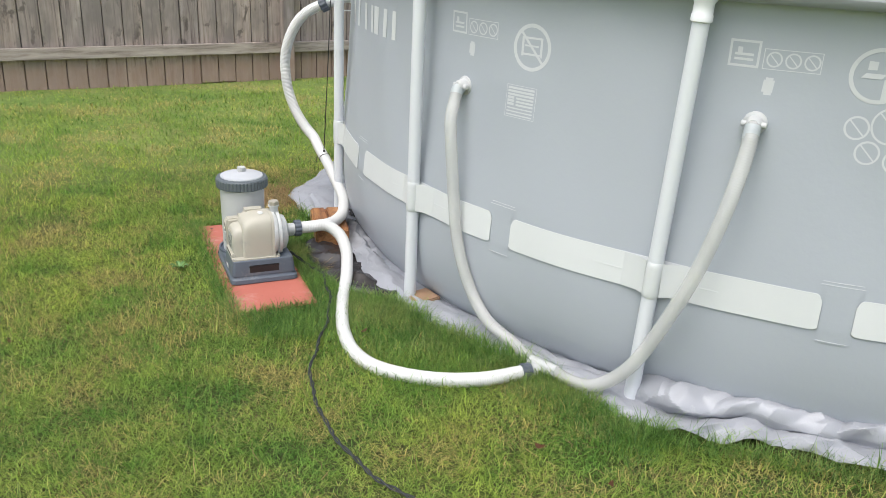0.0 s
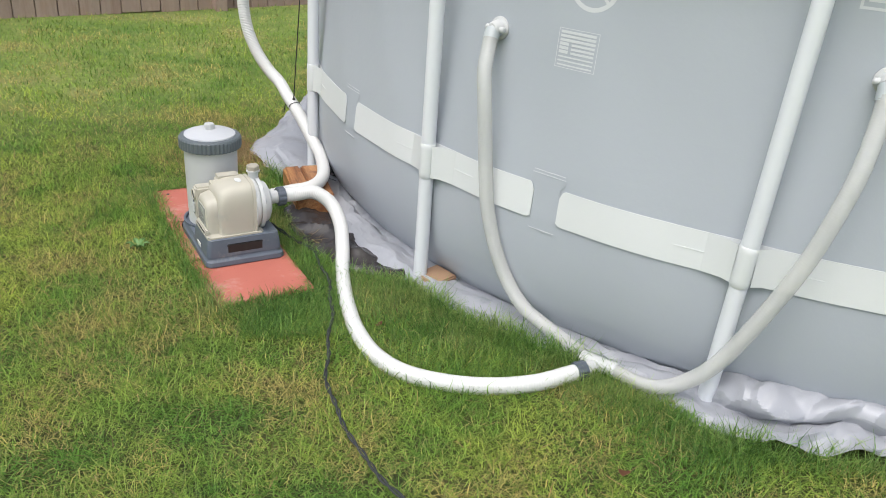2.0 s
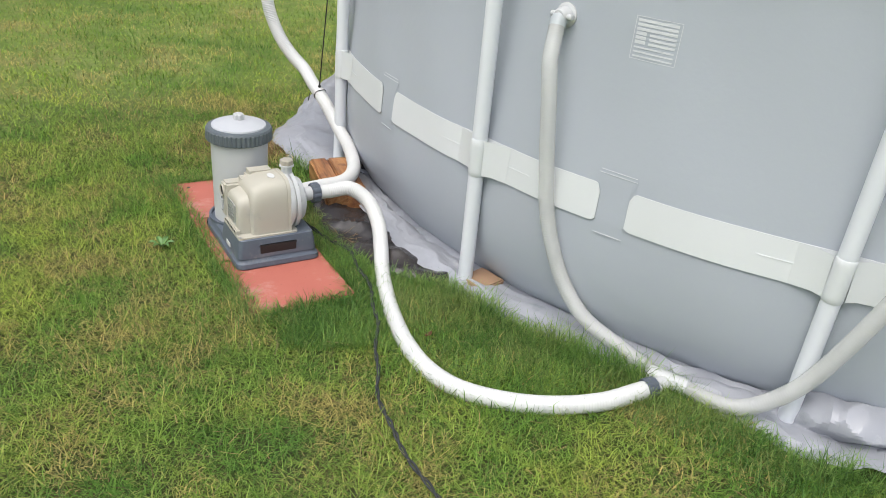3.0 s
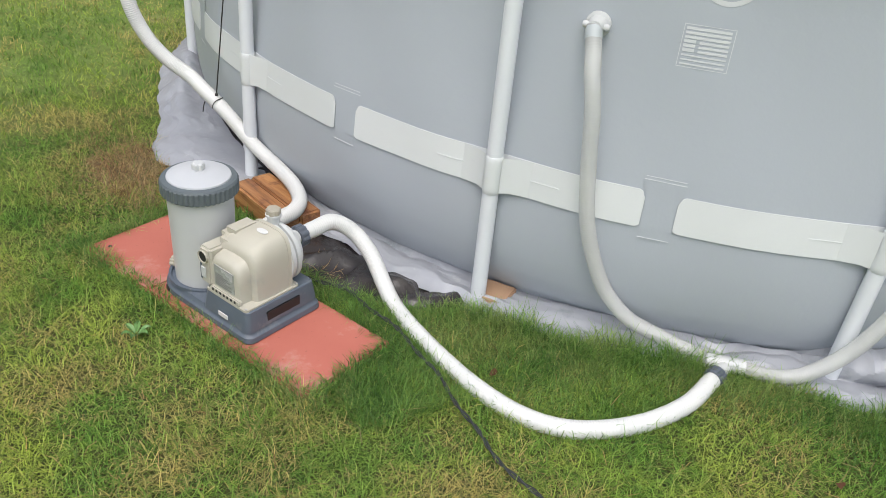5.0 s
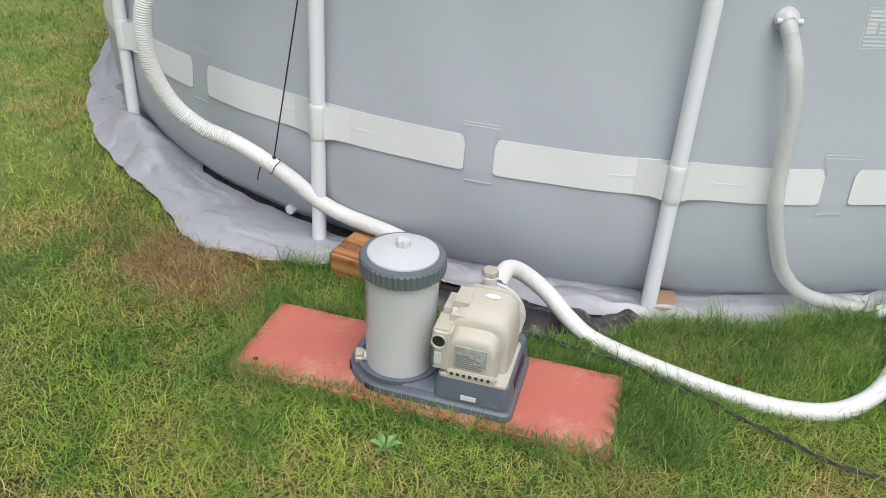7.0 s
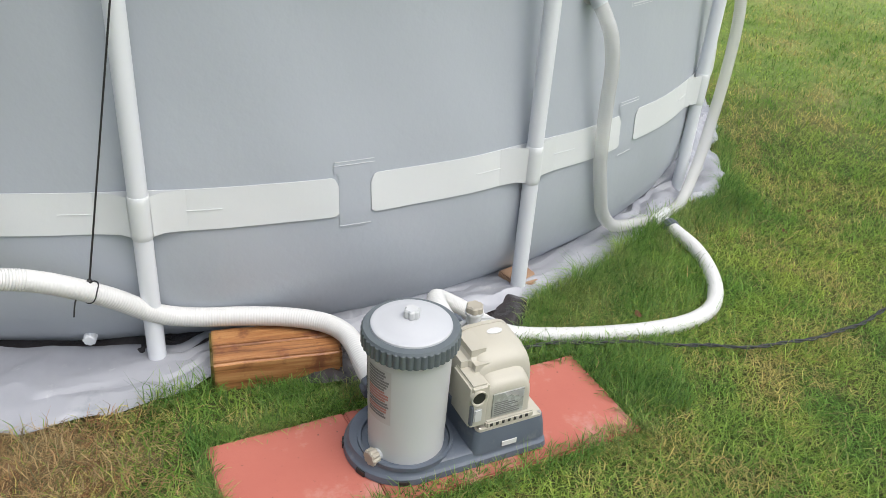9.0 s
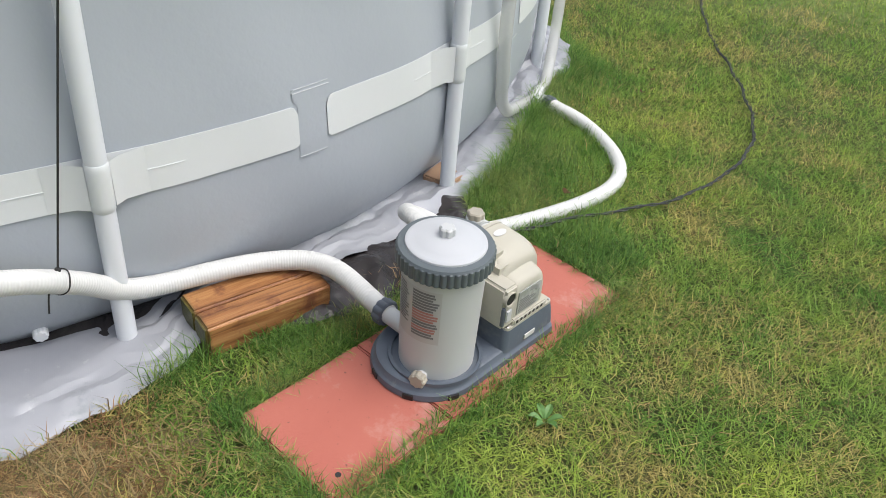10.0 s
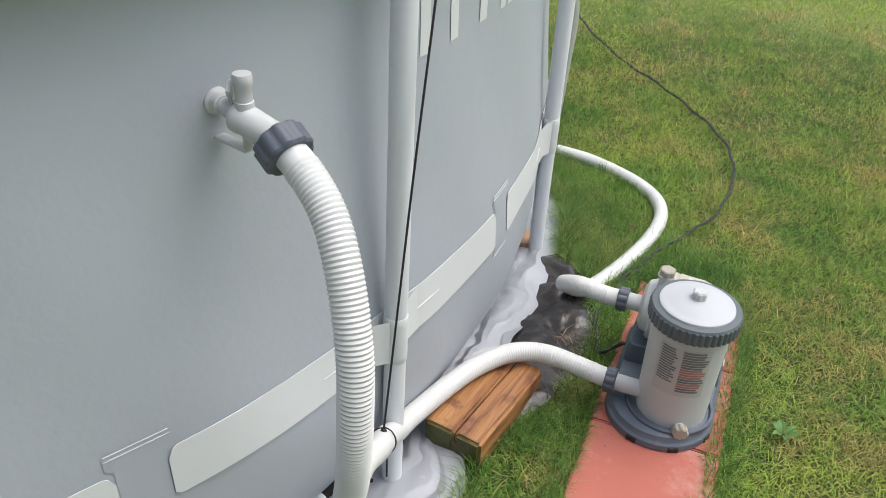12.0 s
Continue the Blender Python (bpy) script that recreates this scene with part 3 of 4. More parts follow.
ROLL_S = (0, 0.15, 0.30, 0.42, 0.52, 0.58, 0.63, 0.70, 0.85, 1.0)
ROLL_R = (-0.10, -0.02, 0.03, 0.06, 0.078, 0.074, 0.052, 0.075, 0.115, 0.150)
ROLL_Z = (0.02, 0.075, 0.100, 0.094, 0.066, 0.044, 0.030, 0.036, 0.034, 0.022)


def eased(s, values):
    """The profile's value at s, rounded where its pieces meet."""
    return float(np.mean(np.interp(np.linspace(s - 0.05, s + 0.05, 9), ROLL_S, values)))


def rolled(d, s, ro):
    """The bunched part: a loose roll against the wall whose fold overhangs the sheet below it."""
    k = (ro - 2.27) / 0.15
    u = math.radians(d) * 2.4
    v = s * 0.26
    wu = u + 0.020 * noise.noise((u * 8, v * 8, 3.0)) + 0.25 * v
    wv = v + 0.020 * noise.noise((u * 8, v * 8, 7.0)) + 0.10 * math.sin(u * 3.1)
    big, small, tiny = facets(wu / 0.14, wv / 0.085, 1), facets(wu / 0.062, wv / 0.045, 2), facets(wu / 0.03, wv / 0.026, 4)
    live = min(1, s * 5)
    shift = 0.016 * noise.noise((d * 0.13, 1.0, 4.0))
    r = 2.27 + eased(s, ROLL_R) * k + shift * bump_at(s, 0.55, 0.2) + (0.016 * small - 0.012 * big) * live
    edge = 0.022 * max(0, noise.noise((d * 0.5, 3, 2))) * max(0, s * 4 - 3)
    z = eased(s, ROLL_Z) * (1 + 0.2 * noise.noise((d * 0.16, 2.0, 8.0))) + (0.026 * big + 0.015 * small + 0.005 * tiny) * live * (1 - 0.35 * s) + edge
    return r, max(z, 0.008 + 0.003 * tiny) + GROUND_Z


def tarp_mesh():
    bm = bmesh.new()
    angs = np.r_[np.arange(100, 150, 1.5), np.arange(150, 262, 0.12), np.arange(262, 460, 1.5)]
    ns = 56
    cols = []
    for d in angs:
        ro = tarp_out(d)
        bunch = min(1.0, max(0.0, (d - 237.0) / 3.5)) if d < 300 else max(0.0, 1 - (d - 300) / 40)
        col = []
        for j in range(ns + 1):
            s = j / ns
            ri = 2.16 + 0.105 * max(0.0, min(1.0, (196 - d) / 4, (d - 170) / 5))
            r = ri + (ro - ri) * s + 0.008 * noise.noise((d * 0.3, s * 4, 9.0)) * s
            z = tarp_z(d, s, *pool_xy(d, r))
            if bunch:
                rr, zr = rolled(d, s, ro)
                r, z = r + (rr - r) * bunch, z + (zr - z) * bunch
            if j == ns and bunch < 0.5:
                z = min(z, GROUND_Z + 0.016 + 0.03 * abs(noise.noise((d * 0.8, 3, 2))))
            col.append(bm.verts.new((*pool_xy(d, r), z)))
        cols.append(col)
    for i in range(len(cols)):
        a, b = cols[i], cols[(i + 1) % len(cols)]
        for j in range(ns):
            bm.faces.new((a[j], b[j], b[j + 1], a[j + 1]))
    return bm


tarp = part("ground_cloth", tarp_mesh(), M_TARP)
tarp.data.set_sharp_from_angle(angle=radians(13))
tagged(tarp, "crumpled silver-grey tarpaulin lying under the pool edge", "tarp")

# dark plastic sheet on the bare strip beside the pump
DARK = [(-0.50, 3.50), (-0.56, 3.36), (-0.575, 3.23), (-0.545, 3.10), (-0.505, 2.99), (-0.43, 2.89), (-0.36, 2.80), (-0.25, 2.76), (-0.16, 2.72)]


def dark_mesh():
    bm = bmesh.new()
    edge, u = spline([(x, y, 0) for x, y in DARK], 0.012)
    rows = []
    for i, q in enumerate(edge):
        deg = math.degrees(math.atan2(q[1] - CY, q[0] - CX))
        xi, yi = pool_xy(deg, tarp_out(deg) - 0.07)
        row = []
        for j in range(21):
            s = j / 20
            x, y = xi + (q[0] - xi) * s, yi + (q[1] - yi) * s
            n = noise.noise((x * 14, y * 14, 3.3)) + 0.5 * noise.noise((x * 34, y * 34, 5.1))
            row.append(bm.verts.new((x, y, GROUND_Z + 0.003 + (0.016 * max(0, n + 0.3) + 0.045 * max(0, crumple(x * 1.6, y * 1.6) + 0.2)) * min(1, s * 2.0, (1.12 - s) * 4, (len(edge) - i) / 14))))
        rows.append(row)
    for a, b in zip(rows, rows[1:]):
        for j in range(20):
            bm.faces.new((a[j], b[j], b[j + 1], a[j + 1]))
    return bm


def wrinkled_strip(d0, d1, r0, r1):
    """A narrow sheet between the wall and the cloth, gathered into wrinkles round the legs."""
    bm = bmesh.new()
    rows = []
    for d in np.arange(d0, d1, 0.2):
        row = []
        for j in range(13):
            r = r0 + (r1 - r0) * j / 12
            x, y = pool_xy(d, r)
            near = math.exp(-((d - 190.6) / 3.5) ** 2)
            n = ridge((d * 1.1 + 2.0 * j / 12, j * 0.25, 7.0))
            row.append(bm.verts.new((x, y, GROUND_Z + 0.004 + 0.008 * max(0, n) * (0.35 + near) + 0.004 * noise.noise((x * 20, y * 20, 1)))))
        rows.append(row)
    for a, b in zip(rows, rows[1:]):
        for j in range(12):
            bm.faces.new((a[j], b[j], b[j + 1], a[j + 1]))
    return bm


tagged(part("plastic_sheet", wrinkled_strip(160, 199, 2.17, 2.375), M_PLASTIC), "wrinkled dark plastic sheet gathered round a pool leg", "plastic sheet")
tagged(part("plastic_sheet", dark_mesh(), M_PLASTIC), "dark wet plastic sheet on the ground beside the pool", "plastic sheet")

# ---- red pavers ----
for k in range(3):
    pv = thing("paver", PUMP @ pose(0.1525 + 0.305 * k, -0.15, -0.04 + (0.0, 0.001, -0.001)[k]), "square red concrete paver sunk in the lawn", "paver", "pavers under the pump")
    slab = box(-0.1520, 0.1520, -0.148, 0.148, -0.005, 0.04, 0.004, 2)
    bmesh.ops.subdivide_edges(slab, edges=[e for e in slab.edges if e.calc_length() > 0.2], cuts=8, use_grid_fill=True)
    for v in slab.verts:
        v.co += Vector((noise.noise(v.co * 22 + Vector((k, 0, 0))), noise.noise(v.co * 22 + Vector((0, k, 5))), 0.5 * noise.noise(v.co * 15 + Vector((k, 7, 0))))) * 0.0018
    part("slab", slab, M_PAVER, pv)
    if k == 0:
        # A black disc paints the shade of the hole onto the slab.
        part("lifting_hole_shade", lathe([(0.006, 0.0385), (0.006, 0.0412)], 10, Matrix.Translation((-0.105, -0.095, 0))), M_BLACK, pv, "small hole with its shade as a black disc")

# ---- filter pump ----
pump = thing("filter_pump", PUMP, "grey cartridge filter pump on a slate base", "pool pump")
CANX, CANY = 0.388, -0.165
MX, MY = 0.582, -0.145


def d_outline(grow, n=24):
    """Base outline: round behind the canister, square under the motor."""
    r, x1, y0, y1, c = 0.120 + grow, 0.682 + grow, -0.266 - grow, -0.020 + grow, 0.022
    cy = (y0 + y1) / 2
    half = (y1 - y0) / 2
    pts = [(CANX + 0.0 + half * math.cos(t), cy + half * math.sin(t)) for t in np.linspace(math.pi / 2, 3 * math.pi / 2, n)]
    pts += [(x1 - c + c * math.cos(t), y0 + c + c * math.sin(t)) for t in np.linspace(-math.pi / 2, 0, 6)]
    pts += [(x1 - c + c * math.cos(t), y1 - c + c * math.sin(t)) for t in np.linspace(0, math.pi / 2, 6)]
    return pts


def loft(loops, cap0=True, cap1=True):
    bm = bmesh.new()
    rows = [[bm.verts.new(p) for p in lp] for lp in loops]
    for a, b in zip(rows, rows[1:]):
        n = len(a)
        for k in range(n):
            bm.faces.new((a[k], a[(k + 1) % n], b[(k + 1) % n], b[k]))
    if cap0:
        bm.faces.new(rows[0])
    if cap1:
        bm.faces.new(rows[-1])
    return bm


base = part("base", loft([[(x, y, z) for x, y in d_outline(g)] for g, z in ((0.0, 0.0), (0.002, 0.003), (0.0, 0.016), (-0.004, 0.020), (-0.006, 0.022), (-0.010, 0.034), (-0.016, 0.037))]), M_BASE, pump, "slate blue plastic base")


def rrect(x0, x1, y0, y1, c, n=5):
    pts = []
    for cx, cy, t0 in ((x1 - c, y1 - c, 0), (x0 + c, y1 - c, 90), (x0 + c, y0 + c, 180), (x1 - c, y0 + c, 270)):
        pts += [(cx + c * math.cos(radians(t0 + 90 * k / n)), cy + c * math.sin(radians(t0 + 90 * k / n))) for k in range(n + 1)]
    return pts


# raised plinth under the motor; its slot is a black block standing for shade
pl = loft([[(x, y, z) for x, y in rrect(0.498 + g, 0.676 - g, -0.262 + g, -0.028 - g, 0.014)] for g, z in ((0.0, 0.030), (0.003, 0.06), (0.007, 0.084), (0.010, 0.087))])
part("plinth", pl, M_BASE, base)
slot = box(0.6705, 0.6752, -0.200, -0.088, 0.038, 0.068, 0.011, 4)
part("plinth_slot_shade", slot, M_BLACK, base, "shaded slot drawn as a black block")
part("saddle_rim", lathe([(0.101, 0.034), (0.101, 0.043), (0.094, 0.043), (0.092, 0.036)], 48, Matrix.Translation((CANX, CANY + 0.003, 0)), closed=False), M_BASE, base)
# Notches are solid black blocks; the shade within is put into their colour.
for t in (205, 250, 160):
    part("foot_notch_shade", box(-0.012, 0.012, -0.004, 0.002, 0.0005, 0.014, 0.001, 1, m=pose(CANX, -0.143, 0) @ pose(0, 0, 0, 0, 0, t) @ pose(0.1225, 0, 0, 0, 0, 90)), M_BLACK, base)
part("plinth_sticker", box(0.565, 0.600, -0.2645, -0.2625, 0.038, 0.050), M_PAPER, base, "white sticker")

canister = part("canister", lathe([(0.078, 0.034), (0.080, 0.036), (0.0805, 0.06), (0.0845, 0.29), (0.086, 0.30), (0.086, 0.315)], 56, Matrix.Translation((CANX, CANY, 0))), M_GREYPL, pump, "pale grey cylindrical filter housing")
ring = scallop(0.0985, 0.0035, 44, 0.290, 0.324, Matrix.Translation((CANX, CANY, 0)), chamfer=0.0025)
ring = part("lock_ring", ring, M_RING, pump, "dark grey ribbed lock ring")
part("ring_top", lathe([(0.0965, 0.3235), (0.094, 0.328), (0.080, 0.330)], 56, Matrix.Translation((CANX, CANY, 0))), M_RING, ring)
lid = part("lid", lathe([(0.081, 0.329), (0.080, 0.3335), (0.076, 0.336), (0.072, 0.336), (0.060, 0.3405), (0.035, 0.346), (0.016, 0.348)], 56, Matrix.Translation((CANX, CANY, 0))), M_LID, pump, "pale domed lid")
part("vent_knob", scallop(0.0165, 0.0035, 6, 0.346, 0.366, Matrix.Translation((CANX, CANY, 0))), M_GREYPL, lid, "grey air vent knob")

M_LABEL = worn("faded_label_film", (0.44, 0.44, 0.43), (0.48, 0.47, 0.45), 30, 0.4)
# instruction label round the canister: pale sheet with lines of print
def can_patch(t0, t1, z0, z1, r):
    bm = bmesh.new()
    n = 10
    lo = [bm.verts.new((CANX + r * math.cos(radians(t0 + (t1 - t0) * k / n)), CANY + r * math.sin(radians(t0 + (t1 - t0) * k / n)), z0)) for k in range(n + 1)]
    hi = [bm.verts.new((CANX + (r + (z1 - z0) * 0.0177) * math.cos(radians(t0 + (t1 - t0) * k / n)), CANY + (r + (z1 - z0) * 0.0177) * math.sin(radians(t0 + (t1 - t0) * k / n)), z1)) for k in range(n + 1)]
    for k in range(n):
        bm.faces.new((lo[k], lo[k + 1], hi[k + 1], hi[k]))
    return bm


def can_r(z):
    return 0.0805 + (z - 0.06) * 0.0174


label = part("instruction_label", can_patch(142, 222, 0.135, 0.268, can_r(0.135) + 0.0006), M_LABEL, canister, "white label with grey and faded red print")
rng = random.Random(4)
for j in range(17):
    z = 0.258 - j * 0.0068
    part("print_line", can_patch(180, 180 + rng.uniform(30, 40), z, z + 0.0050, can_r(z) + 0.0012), M_REDINK if j in (7, 8, 9, 10, 13, 14) else M_INK, label)
    if j < 14:
        part("print_line", can_patch(147, 147 + rng.uniform(20, 28), z, z + 0.0042, can_r(z) + 0.0012), M_INK, label)

# drain valve and outlets
dv = toward((CANX - 0.076, CANY - 0.030, 0.045), (-0.95, -0.32, 0))
part("drain_valve", scallop(0.0185, 0.003, 8, 0.004, 0.024, dv), M_KNOB, canister, "beige drain valve cap")
part("drain_stub", lathe([(0.013, -0.01), (0.013, 0.006)], 16, dv), M_GREYPL, canister)
part("suction_stub", lathe([(0.020, -0.01), (0.020, 0.068), (0.018, 0.07)], 24, toward((0.370, CANY + 0.075, 0.072), (0, 1, 0))), M_GREYPL, canister, "grey hose port")

# motor: stepped arched cover, flange, switch box, label, vents
def arch(y, w, top, z0=0.088, n=14, sx=0.0):
    pts = [(MX - w + sx, y, z0), (MX - w + sx, y, z0 + 0.02)]
    h = top - z0
    for k in range(1, n):
        t = math.pi * (1 - k / n)
        c, s = math.cos(t), math.sin(t)
        pts.append((MX + sx + w * math.copysign(abs(c) ** 0.46, c), y, z0 + 0.02 + (h - 0.02) * abs(s) ** 0.48))
    pts += [(MX + w + sx, y, z0 + 0.02), (MX + w + sx, y, z0)]
    return pts


cover = loft([arch(-0.2475, 0.048, 0.176, sx=-0.005), arch(-0.2455, 0.053, 0.188, sx=-0.005), arch(-0.240, 0.0565, 0.195, sx=-0.005), arch(-0.230, 0.0585, 0.199, sx=-0.005), arch(-0.2135, 0.060, 0.203, sx=-0.005),
              arch(-0.2125, 0.0655, 0.214, sx=-0.002), arch(-0.208, 0.070, 0.222), arch(-0.200, 0.0725, 0.229), arch(-0.188, 0.074, 0.236), arch(-0.170, 0.075, 0.241), arch(-0.112, 0.075, 0.244), arch(-0.1115, 0.0735, 0.242), arch(-0.1085, 0.0735, 0.242), arch(-0.108, 0.075, 0.244), arch(-0.098, 0.075, 0.244)])
motor = part("motor_cover", cover, M_MOTOR, pump, "sun-yellowed beige motor cover")
part("cover_flange", loft([[(x, y, z) for x, y in rrect(0.508, 0.664, -0.256, -0.080, 0.010)] for z in (0.0855, 0.0915)]), M_MOTOR, motor)
part("ridge", box(MX - 0.088, MX - 0.010, -0.208, -0.099, 0.150, 0.2445, 0.022, 5), M_MOTOR, motor)
swb = part("switch_box", box(0.487, 0.530, -0.2525, -0.165, 0.098, 0.206, 0.006, 3), M_MOTOR, motor, "beige switch box")
part("socket", lathe([(0.0125, -0.008), (0.015, 0.003), (0.0175, 0.004), (0.0175, -0.008)], 24, toward((0.504, -0.2535, 0.178), (0, -1, 0)), closed=False), M_MOTOR, swb)
part("socket_hole", lathe([(0.0135, 0.0), (0.0135, 0.0015)], 24, toward((0.504, -0.2532, 0.178), (0, -1, 0))), M_BLACK, swb, "black round socket")
part("rocker_switch", box(0.495, 0.513, -0.257, -0.2525, 0.118, 0.150, 0.002, 2), M_GREYPL, swb, "grey rocker switch")
M_PLATE = worn("weathered_rating_film", (0.25, 0.265, 0.235), (0.33, 0.34, 0.31), 35.0, 0.35, dirt=(0.40, 0.42, 0.40), dirt_scale=26, dirt_at=(0.52, 0.60))
plate = part("rating_plate", box(0.540, 0.614, -0.2500, -0.2468, 0.112, 0.172, 0.0008, 1), M_PLATE, motor, "peeling grey-green rating plate")
bm = bmesh.new()
bm.faces.new([bm.verts.new((x, -0.2509, z)) for x, z in ((0.566, 0.170), (0.572, 0.160), (0.582, 0.163), (0.590, 0.156), (0.598, 0.158), (0.603, 0.148), (0.612, 0.151), (0.612, 0.168), (0.600, 0.171))])
bmesh.ops.solidify(bm, geom=bm.faces[:], thickness=0.0006)
part("torn_film", bm, M_PAPER, plate, "torn white remnant")
for j in range(7):
    part("print_line", box(0.545, 0.545 + (0.06, 0.052, 0.058, 0.04, 0.055, 0.048, 0.030)[j], -0.2505, -0.2496, 0.1165 + j * 0.0052, 0.1192 + j * 0.0052), M_INK, plate)
# Each vent opening is a black block in place of the shade inside it.
for j in range(7):
    part("vent_hole_shade", box(0.5345 + j * 0.0140, 0.5425 + j * 0.0140, -0.2570, -0.2535, 0.0945, 0.1035, 0.0015, 1), M_BLACK, motor, "vent hole with its shade as a black block")
part("vent_sill", box(0.527, 0.640, -0.2560, -0.2440, 0.0905, 0.1065, 0.003, 2), M_MOTOR, motor)
part("side_latch", box(0.488, 0.496, -0.254, -0.235, 0.108, 0.158, 0.002, 1), M_NUT, swb, "dark side latch")
for x, y in ((0.514, -0.250), (0.658, -0.250), (0.658, -0.086)):
    part("screw", lathe([(0.0035, 0.0915), (0.0035, 0.0935), (0.002, 0.0945)], 10, Matrix.Translation((x, y, 0))), M_SCREW, motor)
part("oval_badge", lathe([(0.018, 0.0), (0.018, 0.0012), (0.016, 0.0016)], 24, pose(MX + 0.012, -0.138, 0.2432) @ Matrix.Diagonal((1, 0.55, 1, 1))), M_PAPER, motor, "white oval badge")

# strainer chamber in front of the motor
cz = 0.158
chm = toward((MX, -0.100, cz), (0, 1, 0))
chamber = part("strainer_chamber", lathe([(0.070, 0.0), (0.082, 0.001), (0.082, 0.012), (0.074, 0.014), (0.074, 0.018), (0.082, 0.019), (0.082, 0.030), (0.070, 0.034), (0.062, 0.052), (0.045, 0.060), (0.022, 0.062)], 48, chm), M_GREYPL, pump, "grey round pump chamber")
for k in range(10):
    t = radians(36 * k + 18)
    part("screw", lathe([(0.005, 0.028), (0.005, 0.033)], 10, chm @ Matrix.Translation((0.077 * math.cos(t), 0.077 * math.sin(t), 0))), M_SCREW, chamber)
part("return_stub", lathe([(0.021, 0.05), (0.021, 0.098), (0.019, 0.10)], 24, toward((0.572, -0.100, cz + 0.004), (0, 1, 0))), M_GREYPL, chamber, "grey hose port")
part("fill_neck", lathe([(0.016, 0.22), (0.016, 0.258), (0.021, 0.259), (0.021, 0.264)], 20, Matrix.Translation((0.573, -0.083, 0))), M_GREYPL, chamber)
part("fill_knob", scallop(0.0195, 0.003, 6, 0.262, 0.280, Matrix.Translation((0.573, -0.083, 0))), M_KNOB, chamber, "beige screw knob")
part("chamber_foot", box(0.545, 0.62, -0.098, -0.062, 0.080, 0.11, 0.004, 2), M_GREYPL, chamber)

# ---- timber block under the hose ----
b2, b3 = Vector((-0.606, 3.529, 0)), Vector((-0.530, 3.235, 0))
along = (b3 - b2).normalized()
side = Vector((-along.y, along.x, 0))
mid = (b2 + b3) / 2 + side * 0.070
blk_m = Matrix.Translation((mid.x, mid.y, -0.03)) @ Matrix(((side.x, -along.x, 0, 0), (side.y, -along.y, 0, 0), (0, 0, 1, 0), (0, 0, 0, 1)))
blk = thing("timber_block", blk_m, "oiled brown timber block, cracked and mossy, on grass", "wood block")
bm = box(-0.070, -0.0055, -0.151, 0.151, 0.0, 0.086, 0.007, 3)
box(-0.0035, 0.070, -0.151, 0.151, 0.0, 0.0865, 0.006, 3, bm)
box(-0.06, 0.06, -0.148, 0.148, 0.002, 0.060, 0.0, 1, bm)
bmesh.ops.subdivide_edges(bm, edges=[e for e in bm.edges if e.calc_length() > 0.2], cuts=14, use_grid_fill=True)
for v in bm.verts:
    v.co.z += 0.0022 * noise.noise(Vector((v.co.x * 60, v.co.y * 12, 5))) * (v.co.z > 0.05)
    v.co.x += 0.003 * noise.noise(Vector((v.co.y * 9, 0, 2))) + 0.002 * math.sin(v.co.y * 14)
part("timber", bm, M_BLOCK, blk)


# ---- hoses ----
def ribbed(rad, pitch, depth, smooth0=0.05, smooth1=0.05, low_to=0.0):
    """Ribbed radius; up to low_to along it the ribs are pressed shallow."""
    def f(s, total):
        if smooth0 <= s < low_to:
            return rad + depth * 0.42 * math.cos(s * math.tau / pitch)
        if s < smooth0 or s > total - smooth1:
            return rad * 0.98
        return rad + depth * math.cos(s * math.tau / pitch)
    return f


def nut_at(at, way, parent, r=0.031, length=0.026):
    return part("union_nut", scallop(r, 0.003, 10, -length / 2, length / 2, toward(at, way)), M_NUT, parent, "dark slate union nut")


pn = PUMP @ Vector((0.370, -0.022, 0.072))
suction = thing("suction_hose", Matrix.Identity(4), "white ribbed pool hose lying over a timber block", "hose", "pool hoses")
way_in = PUMP.to_3x3() @ Vector((0, 1, 0))
q0 = pn - way_in * 0.012
SUCTION = [q0, pn + way_in * 0.045 + Vector((0, 0, 0.008)), (-0.545, 3.208, 0.084), (-0.494, 3.238, 0.084), (-0.459, 3.29, 0.084), (-0.443, 3.372, 0.084), (-0.447, 3.47, 0.086), (-0.466, 3.60, 0.090), (-0.500, 3.675, 0.122), (-0.552, 3.746, 0.194), (-0.608, 3.817, 0.257),
           (-0.641, 3.879, 0.290), (-0.695, 3.945, 0.328), (-0.748, 3.988, 0.395), (-0.786, 4.010, 0.49), (-0.799, 4.015, 0.60), (-0.785, 4.003, 0.70), (-0.745, 3.985, 0.79), (-0.695, 3.970, 0.85), (-0.635, 3.966, 0.888), (-0.592, 3.968, 0.903)]
part("ribbed_tube", sweep(SUCTION, ribbed(0.0235, 0.0066, 0.0009, low_to=0.98), 20, 0.00165), M_HOSE, suction)
nut_at(pn, way_in, suction)

ret = thing("return_hose", Matrix.Identity(4), "white ribbed pool hose lying in long grass", "hose", "pool hoses")
rn = PUMP @ Vector((0.572, 0.006, cz + 0.004))
RETURN = [rn - way_in * 0.012, rn + way_in * 0.05, (-0.455, 3.020, 0.158), (-0.400, 3.005, 0.125), (-0.368, 2.950, 0.078), (-0.358, 2.880, 0.025), (-0.356, 2.808, -0.004), (-0.350, 2.700, -0.009), (-0.335, 2.570, -0.009),
          (-0.310, 2.440, -0.008), (-0.265, 2.320, -0.008), (-0.195, 2.236, -0.008), (-0.095, 2.190, -0.008), (0.02, 2.173, -0.008), (0.14, 2.182, -0.004), (0.24, 2.218, 0.0), (0.260, 2.226, 0.0)]
